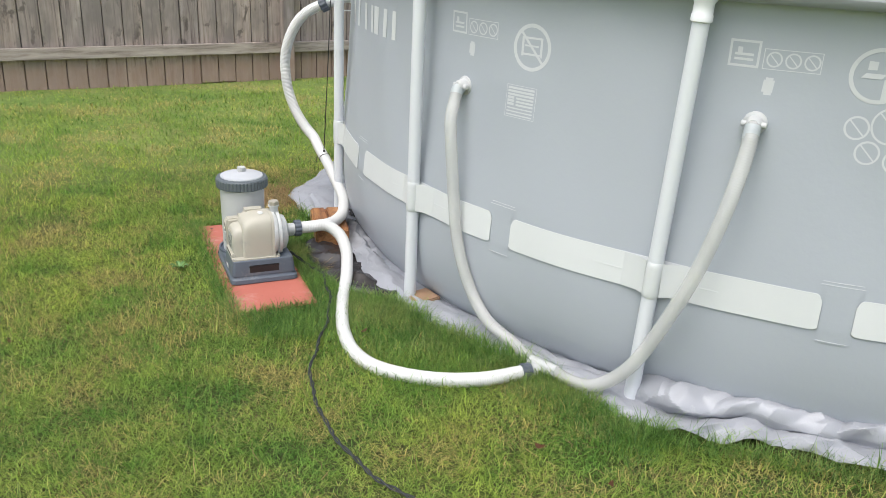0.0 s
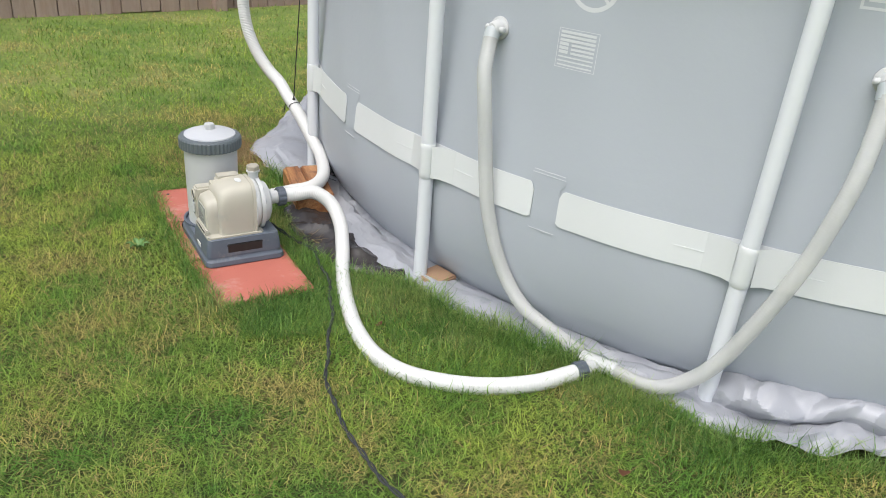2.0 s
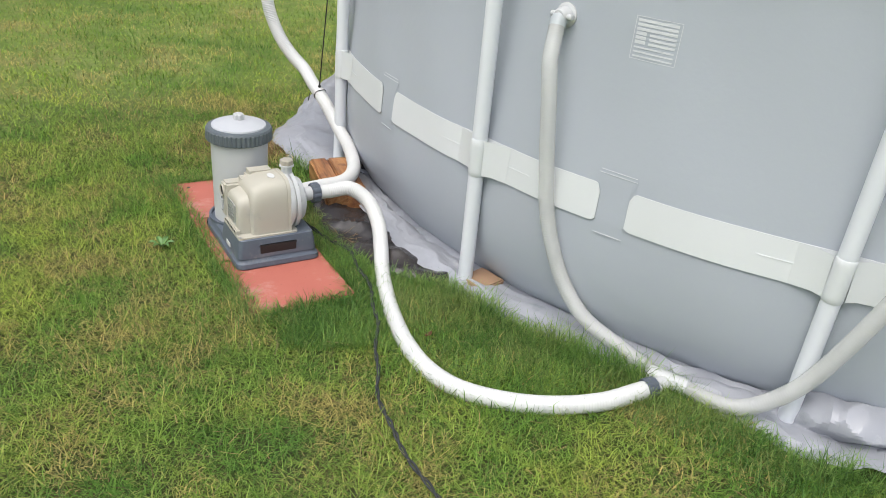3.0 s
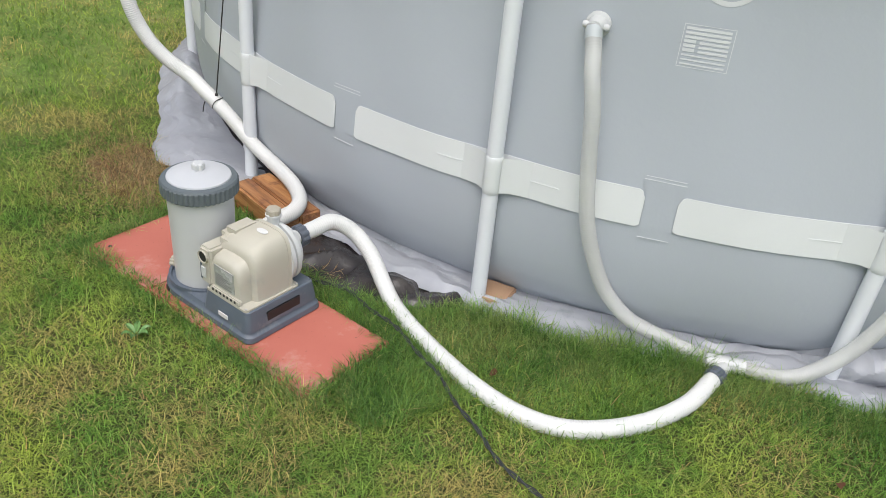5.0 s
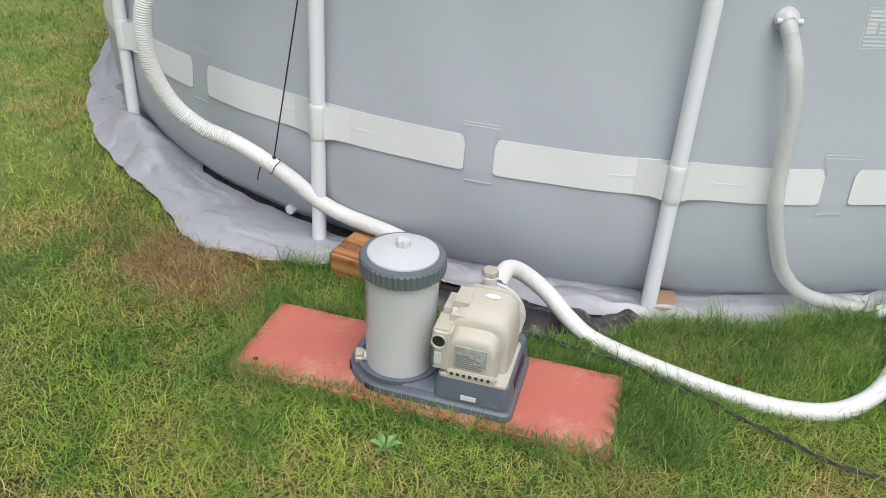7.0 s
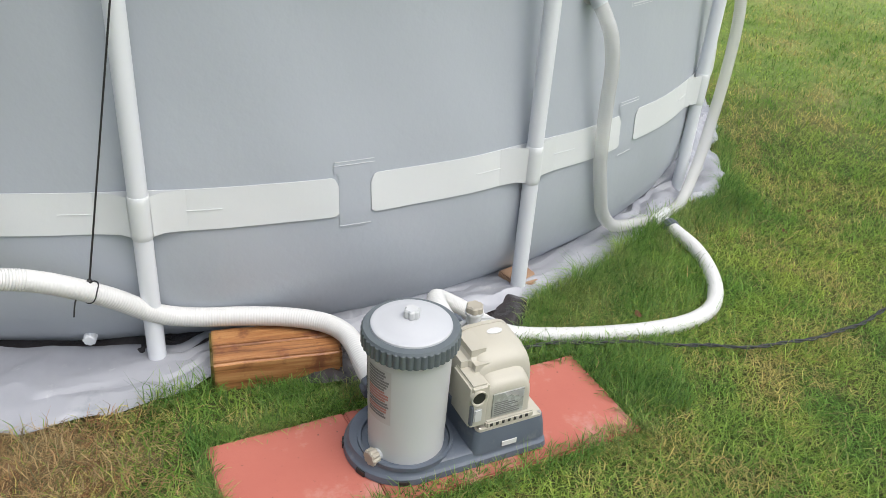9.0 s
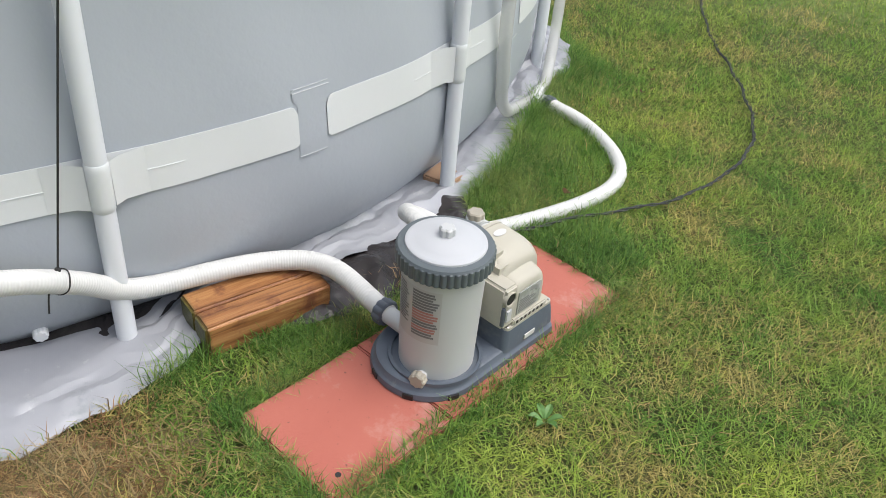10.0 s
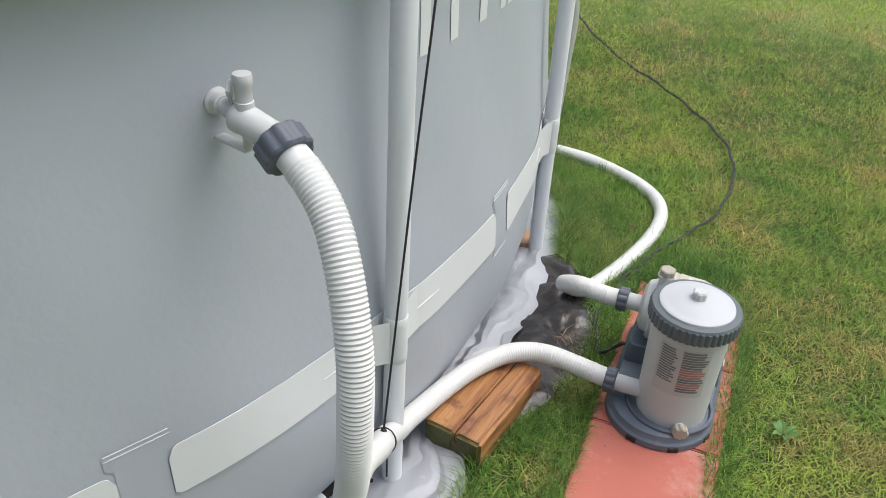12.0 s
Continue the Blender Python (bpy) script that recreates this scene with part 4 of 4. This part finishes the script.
part("ribbed_tube", sweep(RETURN, ribbed(0.0225, 0.0066, 0.0010, low_to=9.0), 20, 0.00165), M_HOSE, ret)
nut_at(rn, way_in, ret)

tee = thing("hose_tee", Matrix.Identity(4), "grey plastic tee joining the hoses in the grass", "hose fitting")
part("collar", scallop(0.027, 0.002, 12, -0.016, 0.016, toward((0.270, 2.230, 0.002), (0.9, 0.3, 0))), M_NUT, tee, "slate blue collar")
part("stem", lathe([(0.02, -0.02), (0.02, 0.05)], 20, toward((0.285, 2.237, 0.004), (0.9, 0.35, 0))), M_GREYPL, tee)
part("cross_arm", lathe([(0.019, -0.05), (0.021, -0.048), (0.021, 0.048), (0.019, 0.05)], 20, toward((0.325, 2.255, 0.008), (0.72, -0.62, 0))), M_GREYPL, tee)

HB = [on_wall(219.85, 0.787, 0.012), on_wall(219.8, 0.775, 0.028), (0.012, 2.612, 0.735), (0.004, 2.590, 0.685), (0.010, 2.574, 0.605), (0.019, 2.570, 0.51), (0.029, 2.564, 0.412), (0.042, 2.554, 0.313), (0.067, 2.534, 0.218), (0.104, 2.508, 0.128), (0.155, 2.458, 0.060), (0.225, 2.400, 0.022), (0.265, 2.345, 0.010), (0.300, 2.280, 0.008)]
HC = [on_wall(243.3, 0.828, 0.012), on_wall(243.3, 0.815, 0.030), (0.740, 2.022, 0.750), (0.708, 1.998, 0.62), (0.661, 2.012, 0.43), (0.592, 2.052, 0.225), (0.538, 2.086, 0.105), (0.470, 2.132, 0.024), (0.41, 2.175, 0.004), (0.350, 2.235, 0.008)]
M_CUFF = worn("milky_blue_cuff", (0.36, 0.40, 0.41), (0.41, 0.44, 0.45), 20, 0.4)
for pts in (HB, HC):
    h = thing("milky_hose", Matrix.Identity(4), "milky translucent ribbed hose from a pool inlet", "hose", "pool hoses")
    part("cuff", sweep([Vector(pts[0]).lerp(Vector(pts[1]), 0.3), pts[1], Vector(pts[1]).lerp(Vector(pts[2]), 0.35)], 0.0206, 18, 0.004), M_CUFF, h, "bluish grey hose cuff")
    part("clear_tube", sweep(pts, ribbed(0.0197, 0.0066, 0.00018, 0.0, 0.0), 18, 0.00165), M_CLEAR, h)

# plunger valve on the wall
wallp = on_wall(183.2, 0.925)
valve = thing("plunger_valve", Matrix.Identity(4), "grey plastic plunger valve on the pool wall", "valve")
vd = (Vector((-0.600, 3.967, 0.905)) - wallp).normalized()
vm = toward(wallp, vd)
part("wall_flange", lathe([(0.019, -0.002), (0.019, 0.003), (0.0155, 0.006), (0.0145, 0.016), (0.012, 0.018)], 28, toward(wallp, (-1, -0.05, 0))), M_GREYPL, valve)
body = part("valve_body", lathe([(0.0125, 0.006), (0.0130, 0.040), (0.0205, 0.043), (0.0225, 0.047), (0.0225, 0.053), (0.0205, 0.056), (0.0208, 0.11), (0.0195, 0.125)], 28, vm), M_GREYPL, valve)
pc = wallp + vd * 0.058
part("plunger_tower", lathe([(0.0125, 0.0), (0.0125, 0.026), (0.0112, 0.027), (0.0112, 0.046), (0.0126, 0.048), (0.0128, 0.060), (0.0118, 0.063)], 24, Matrix.Translation(pc)), M_GREYPL, body, "grey plunger cap")
part("lever", box(-0.003, 0.003, -0.004, 0.018, 0.0, 0.036, 0.002, 2, m=toward(wallp + vd * 0.035 + Vector((0, 0, 0.01)), (-0.4, 0.4, 0.8))), M_GREYPL, body)
bd = Vector((vd.x, vd.y, 0)).normalized()
bmx = Matrix.Translation(wallp) @ Matrix(((bd.x, -bd.y, 0, 0), (bd.y, bd.x, 0, 0), (0, 0, 1, 0), (0, 0, 0, 1)))
vl = box(-0.004, 0.062, -0.010, 0.008, -0.053, -0.048, 0.001, 1, m=bmx)
box(0.056, 0.062, -0.008, 0.006, -0.050, -0.016, 0.001, 1, vl, bmx)
part("support_bracket", vl, M_GREYPL, valve, "grey angled bracket")
nut = nut_at((-0.604, 3.967, 0.900), (Vector(SUCTION[-3]) - Vector(SUCTION[-1])), suction, 0.036, 0.034)

# string that holds the hose up
tie = Vector((-0.579, 3.777, 0.253))
cordm = sweep([tie, tie.lerp(Vector((-0.512, 3.610, 1.15)), 0.5) + Vector((0.001, 0, 0)), (-0.512, 3.610, 1.15), (-0.492, 3.615, 1.168)], 0.0021, 8, 0.01)
st = thing("string", Matrix.Identity(4), "black string tied round the hose", "string")
part("strand", cordm, M_BLACK, st)
hd = (Vector(SUCTION[10]) - Vector(SUCTION[9])).normalized()
loopm = toward(Vector((-0.577, 3.777, 0.2245)), hd)
part("loop", sweep([loopm @ Vector((0.0250 * math.cos(t), 0.0250 * math.sin(t), 0.002 * math.sin(3 * t))) for t in np.linspace(0, math.tau, 16)], 0.0014, 8, 0.004), M_BLACK, st)
part("knot", scallop(0.006, 0.001, 5, -0.005, 0.006, Matrix.Translation(tie)), M_BLACK, st)
part("tail", sweep([tie, tie + Vector((-0.018, 0.01, 0.0)), tie + Vector((-0.035, 0.022, -0.03)), tie + Vector((-0.042, 0.028, -0.065))], 0.0018, 8, 0.005), M_BLACK, st)

# ---- extension cord, two strands twisted ----
CORD = [(-0.60, 3.00, 0.05), (-0.555, 3.03, 0.0), (-0.47, 2.93, 0.0), (-0.44, 2.86, 0.0), (-0.40, 2.75, 0.0), (-0.382, 2.60, 0.0), (-0.385, 2.45, 0.0), (-0.384, 2.32, 0.0), (-0.372, 2.18, 0.0), (-0.35, 2.07, 0.0), (-0.312, 1.94, 0.0), (-0.262, 1.84, 0.0),
        (-0.20, 1.755, 0.0), (-0.10, 1.65, 0.0), (0.02, 1.555, 0.0), (0.20, 1.45, 0.0), (0.45, 1.335, 0.0), (0.74, 1.19, 0.0), (0.98, 1.05, 0.0), (1.30, 0.82, 0.0), (1.63, 0.60, 0.0), (2.33, 0.15, 0.0), (3.6, -0.7, 0.0)]
cord = thing("extension_cord", Matrix.Identity(4), "weathered dark twisted power cord lying on the lawn", "cord")
Q, u = spline(CORD, 0.012)
Q[:, 0] += 0.004 * np.sin(u * 31) + 0.006 * np.sin(u * 11)
Q[:, 1] += 0.004 * np.cos(u * 27)
Q[:, 2] -= 0.010 * np.clip(np.sin(u * 5.3 + 0.4) + np.sin(u * 2.9), 0, 1) * (u > 1.9)
for k in range(2):
    ph = u * math.tau / 0.10 + k * math.pi
    part("strand", sweep(np.c_[Q[:, 0] + 0.0030 * np.cos(ph), Q[:, 1] + 0.0030 * np.cos(ph), Q[:, 2] + 0.0030 * np.sin(ph)][::2], 0.0027, 7, 0.012), M_CORD, cord)

# board under one leg
lx, ly = pool_xy(216.1, 2.295)
sh = thing("shim_board", pose(lx, ly, -0.022, 3, 0, 216.1 + 90), "small weathered board under a pool leg", "board")
bm = box(-0.050, 0.045, -0.050, 0.045, 0, 0.024, 0.004, 2)
bmesh.ops.subdivide_edges(bm, edges=[e for e in bm.edges if e.calc_length() > 0.05], cuts=4, use_grid_fill=True)
for v in bm.verts:
    v.co += Vector((0.003, 0.003, 0.002)) * noise.noise(v.co * 30)
part("board", bm, M_SHIM, sh)

# ---- fence ----
FP, FD = Vector((-3.28, 6.08, 0)), Vector((0.853, 0.522, 0)).normalized()
FN = Vector((FD.y, -FD.x, 0))
fm = Matrix.Translation(FP) @ Matrix(((FD.x, -FN.x, 0, 0), (FD.y, -FN.y, 0, 0), (0, 0, 1, 0), (0, 0, 0, 1)))
fence = thing("fence", fm, "weathered grey-brown board fence with rails and posts", "fence")
rb = box(-1.22, 1.22, -0.038, 0.0, 0, 0.088, 0.004, 2)
rail_mesh = finish("rail", rb, M_RAIL)
post_mesh = finish("post", box(-0.047, 0.047, -0.094, 0.0, -0.05, 1.72, 0.005, 2), M_FENCE)
for k in range(-4, 6):
    xk = 2.17 + 2.44 * k
    p = new("post", post_mesh)
    p.parent, p.location = fence, (xk, -0.002, 0)
    for z in (0.205, 1.42):
        r = new("rail", rail_mesh)
        r.parent, r.location = fence, (xk - 1.22, -0.0025, z)
rng = random.Random(9)
bmesh_set = []
for k in range(6):
    b = box(-0.0685, 0.0685, 0.0, 0.018, 0.0, 1.80, 0.003, 1)
    for v in b.verts:
        v.co.x += 0.0025 * noise.noise(v.co * 3 + Vector((k, 0, 0)))
    bmesh_set.append(finish("board", b, M_FENCE))
for k in range(160):
    b = new("board", bmesh_set[k % 6])
    b.parent = fence
    b.location = (-8.6 + 0.1445 * k, rng.uniform(0, 0.004), -0.035 + rng.uniform(-0.015, 0.012))
    b.rotation_euler = (0, radians(rng.uniform(-0.25, 0.25)), 0)
    # Unseen second row, added only so the gaps between boards come out dark.
    gap_darkener = new("board", bmesh_set[(k + 3) % 6])
    gap_darkener.parent, gap_darkener.location = fence, (-8.6 + 0.1445 * (k + 0.5), 0.028, -0.04)

# ---- ground sheet ----
bm = bmesh.new()
xs = np.r_[-300, -80, -30, -14, np.linspace(-8, 8, 81), 14, 30, 80, 300]
ys = np.r_[-300, -80, -30, -10, np.linspace(-4, 12, 81), 18, 30, 80, 300]
gv = [[bm.verts.new((x, y, GROUND_Z + (0.012 * noise.noise((x * 1.1, y * 1.1, 0)) - 0.004 if abs(x) <= 8 and -4 <= y <= 12 else 0))) for y in ys] for x in xs]
for i in range(len(xs) - 1):
    for j in range(len(ys) - 1):
        bm.faces.new((gv[i][j], gv[i + 1][j], gv[i + 1][j + 1], gv[i][j + 1]))
tagged(part("ground", bm, M_GROUND), "lawn ground of thatch and soil", "ground", kind="structure")
# bare patch beside the ground cloth
bm = bmesh.new()
c = bm.verts.new((-0.86, 3.88, GROUND_Z + 0.013))
rimv = []
for k in range(48):
    t = k * math.tau / 48
    rr = 1 + 0.3 * noise.noise((math.cos(t) * 1.5, math.sin(t) * 1.5, 3))
    rimv.append(bm.verts.new((-0.86 + 0.15 * rr * math.cos(t), 3.86 + 0.25 * rr * math.sin(t), GROUND_Z - 0.006)))
for k in range(48):
    bm.faces.new((c, rimv[k], rimv[(k + 1) % 48]))
tagged(part("bare_soil", bm, M_SOIL), "patch of bare brown soil in the lawn", "soil", kind="structure")


# ---- grass ----
def vnoise(x, y, scale, seed):
    """Smooth value noise on arrays."""
    g = np.random.RandomState(seed).rand(64, 64)
    u, v = x * scale, y * scale
    i, j = np.floor(u).astype(int), np.floor(v).astype(int)
    f, h = u - i, v - j
    f, h = f * f * (3 - 2 * f), h * h * (3 - 2 * h)
    i, j, i1, j1 = i % 64, j % 64, (i + 1) % 64, (j + 1) % 64
    return (g[i, j] * (1 - f) + g[i1, j] * f) * (1 - h) + (g[i, j1] * (1 - f) + g[i1, j1] * f) * h


def blocked(x, y):
    """Where no blade stands: pool and cloth, pavers, sheet, timber."""
    dx, dy = x - CX, y - CY
    r, d = np.hypot(dx, dy), np.degrees(np.arctan2(dy, dx))
    d = (d - 100) % 360 + 100
    out = r < np.interp(d, TARP_A, TARP_R) - 0.004
    px, py = x - PO.x, y - PO.y
    a, b = px * PU.x + py * PU.y, px * PV.x + py * PV.y
    out |= (a > 0.004) & (a < 0.911) & (b > 0.004) & (b < 0.272 + 0.012 * vnoise(x, y, 22, 2))
    out |= (a > 0.262) & (a < 0.688) & (b > 0.0) & (b < 0.268)
    mx, my = x - mid.x, y - mid.y
    out |= (np.abs(mx * side.x + my * side.y) < 0.071) & (np.abs(mx * along.x + my * along.y) < 0.152)
    ex, _ = spline([(p, q, 0) for p, q in DARK], 0.02)
    er = np.hypot(ex[:, 0] - CX, ex[:, 1] - CY)
    ed = (np.degrees(np.arctan2(ex[:, 1] - CY, ex[:, 0] - CX)) - 100) % 360 + 100
    o = np.argsort(ed)
    out |= (d > ed.min()) & (d < ed.max()) & (r < np.interp(d, ed[o], er[o]) - 0.012)
    return out


def blades(name, x, y, length, width, lean, material, rs, base=GROUND_Z, curl=0.7, rise=0.6):
    """Bent tapering blades: five corners and two faces each, in one mesh."""
    n = len(x)
    th = rs.rand(n) * math.tau
    ln = length * (0.55 + 0.9 * rs.rand(n))
    le = np.clip(lean * (0.4 + 1.2 * rs.rand(n)), 0, 1.45)
    w = width * (0.7 + 0.6 * rs.rand(n))
    dx, dy = np.cos(th), np.sin(th)
    sx, sy = -dy * w / 2, dx * w / 2
    z0 = base - 0.004 + 0.008 * rs.rand(n)
    m1, up1 = ln * 0.5 * np.sin(le * rise), ln * 0.5 * np.cos(le * rise)
    m2, up2 = m1 + ln * 0.5 * np.sin(np.minimum(le * 1.35, 1.7)), up1 + ln * 0.5 * np.cos(np.minimum(le * 1.35, 1.7))
    V = np.empty((n, 5, 3))
    V[:, 0] = np.c_[x - sx, y - sy, z0]
    V[:, 1] = np.c_[x + sx, y + sy, z0]
    V[:, 2] = np.c_[x + dx * m1 + sx * 0.8, y + dy * m1 + sy * 0.8, z0 + up1]
    V[:, 3] = np.c_[x + dx * m1 - sx * 0.8, y + dy * m1 - sy * 0.8, z0 + up1]
    tw = th + curl * rs.randn(n)
    V[:, 4] = np.c_[x + dx * m1 + np.cos(tw) * (m2 - m1), y + dy * m1 + np.sin(tw) * (m2 - m1), z0 + up2]
    k = np.arange(n) * 5
    loops = np.c_[k, k + 1, k + 2, k + 3, k + 3, k + 2, k + 4].ravel()
    me = bpy.data.meshes.new(name)
    me.vertices.add(n * 5)
    me.vertices.foreach_set("co", V.ravel())
    me.loops.add(n * 7)
    me.loops.foreach_set("vertex_index", loops.astype(np.int32))
    me.polygons.add(n * 2)
    st_ = np.empty(n * 2, np.int32)
    st_[0::2], st_[1::2] = np.arange(n) * 7, np.arange(n) * 7 + 4
    me.polygons.foreach_set("loop_start", st_)
    me.update(calc_edges=True)
    me.materials.append(material)
    me.shade_smooth()
    return new(name, me)


rs = np.random.RandomState(11)
# the lawn thins out with distance from the pump, as single blades get too fine to see
N = 1400000
x, y = rs.rand(N) * 10.5 - 6.0, rs.rand(N) * 11.0 - 2.0
far = np.hypot(x + 0.5, y - 2.2)
keep = (rs.rand(N) < np.clip(1.6 / (0.5 + far), 0.16, 0.66) * np.clip((5.6 - far) / 1.6, 0, 1)) & ~blocked(x, y)
x, y = x[keep], y[keep]
bare = (np.hypot((x + 0.86) / 0.13, (y - 3.86) / 0.21) < 0.5 + 0.75 * vnoise(x, y, 9, 5)) & (rs.rand(len(x)) < 0.78)
fenced = (x - FP.x) * FN.x + (y - FP.y) * FN.y < 0.03
x, y = x[~bare & ~fenced], y[~bare & ~fenced]
far = np.hypot(x + 0.5, y - 2.2)
ln = 0.024 + 0.026 * vnoise(x, y, 5, 1)
tagged(blades("lawn_grass", x, y, ln, 0.0024 + 0.0004 * far, 1.3, M_GRASS, rs, curl=0.9, rise=0.78), "short green lawn grass with dry yellow patches", "grass", kind="stuff")

N = 1000000
x, y = rs.rand(N) * 4.4 - 2.6, rs.rand(N) * 4.6 + 0.2
keep = (rs.rand(N) < 0.44 * np.clip(1.9 - np.hypot((x + 0.5) / 1.15, (y - 2.5) / 1.2), 0, 1)) & ~blocked(x, y)
x, y = x[keep], y[keep]
bare = (np.hypot((x + 0.86) / 0.13, (y - 3.86) / 0.21) < 0.5 + 0.75 * vnoise(x, y, 9, 5)) & (rs.rand(len(x)) < 0.75)
x, y = x[~bare], y[~bare]
tagged(blades("fine_grass", x, y, 0.028 + 0.030 * vnoise(x, y, 6, 3), 0.0021, 1.42, M_FINE, rs, curl=1.0, rise=0.9), "fine short lawn grass", "grass", kind="stuff")

# long grass inside the hose loop, along the cloth and round the pavers
N = 500000
x, y = rs.rand(N) * 2.4 - 1.2, rs.rand(N) * 2.2 + 1.75
r, d = np.hypot(x - CX, y - CY), (np.degrees(np.arctan2(y - CY, x - CX)) - 100) % 360 + 100
gap = r - np.interp(d, TARP_A, TARP_R)
a, b = (x - PO.x) * PU.x + (y - PO.y) * PU.y, (x - PO.x) * PV.x + (y - PO.y) * PV.y
edge = np.maximum(np.maximum(-a, a - 0.915), np.maximum(-b, b - 0.280))
like = np.where((d > 196) & (d < 242), np.exp(-(np.maximum(gap, 0) / np.where(d < 228, 0.22, 0.11)) ** 2), 0.5 * np.exp(-(np.maximum(gap, 0) / 0.05) ** 2))
like = np.maximum(like, 0.95 * np.exp(-(np.maximum(edge, 0) / 0.040) ** 2))
like = np.maximum(like, 0.7 * ((x > -0.62) & (x < -0.35) & (y > 2.4) & (y < 2.95)))
tuft = np.minimum(np.hypot(x - 0.29, y - 2.215), np.hypot(x - 0.46, y - 2.10))
like = np.maximum(like, np.exp(-(tuft / 0.07) ** 2))
like *= ~((np.hypot((x + 0.9) / 0.28, (y - 3.9) / 0.4) < 1) & (edge > 0.03))
keep = (rs.rand(N) < like * 0.85) & ~blocked(x, y)
x, y, g2 = x[keep], y[keep], gap[keep]
tagged(blades("long_grass", x, y, 0.048 + 0.05 * np.exp(-(np.maximum(g2, 0) / 0.06) ** 2) * vnoise(x, y, 12, 8), 0.0021, 1.05, M_TALL, rs), "long fresh green grass along the pool and hose", "grass", kind="stuff")

# dry straw on the bare patch and strewn over the lawn
n1 = 3600
x = np.r_[-0.85 + 0.09 * rs.randn(n1), rs.rand(2200) * 3.4 - 2.2]
y = np.r_[3.85 + 0.14 * rs.randn(n1), rs.rand(2200) * 3.4 + 1.0]
ok = ~blocked(x, y)
xs_, ys_ = -0.475 + 0.025 * rs.randn(70), 3.06 + 0.05 * rs.randn(70)
tagged(blades("dry_straw", np.r_[x[ok], xs_], np.r_[y[ok], ys_], 0.050, 0.0020, 1.45, M_STRAW, rs, GROUND_Z + 0.008, rise=0.98), "dry straw clippings on soil and lawn", "straw", kind="stuff")

# a few fallen leaves and a broad-leaved weed
for k, (lx, ly) in enumerate(((0.276, 1.843), (0.439, 1.694), (-1.32, 2.264), (-0.25, 2.453))):
    bm = bmesh.new()
    rimv = [bm.verts.new((0.014 * math.cos(t), 0.008 * math.sin(t) * (1 + 0.3 * math.cos(3 * t)), 0.004 * math.cos(2 * t))) for t in np.linspace(0, math.tau, 12, endpoint=False)]
    bm.faces.new(rimv)
    bmesh.ops.solidify(bm, geom=bm.faces[:], thickness=0.0008)
    lf = part("fallen_leaf", bm, M_LEAF)
    lf.matrix_world = pose(lx, ly, 0.002, 12, 8, 70 * k)
    tagged(lf, "small dry brown leaf on the grass", "leaf", "fallen leaves")

# broad-leaved weed in the lawn
weed = thing("weed", pose(-1.006, 2.925, GROUND_Z + 0.012), "small broad-leaved weed in the grass", "weed")
M_WEED = worn("weed_leaf", (0.09, 0.20, 0.05), (0.13, 0.25, 0.065), 60, 0.5)
for k in range(6):
    bm = bmesh.new()
    rows = []
    for i in range(7):
        u = i / 6
        w = 0.008 * math.sin(math.pi * min(1, u * 0.9 + 0.08))
        rows.append([bm.verts.new((0.005 + 0.032 * u, s * w, 0.016 * math.sin(u * 2.2) + 0.004 * abs(s))) for s in (-1, 0, 1)])
    for p, q in zip(rows, rows[1:]):
        for j in (0, 1):
            bm.faces.new((p[j], q[j], q[j + 1], p[j + 1]))
    lf = part("leaf", bm, M_WEED, weed)
    lf.rotation_euler = (0, 0, radians(61 * k + 8 * (k % 2)))
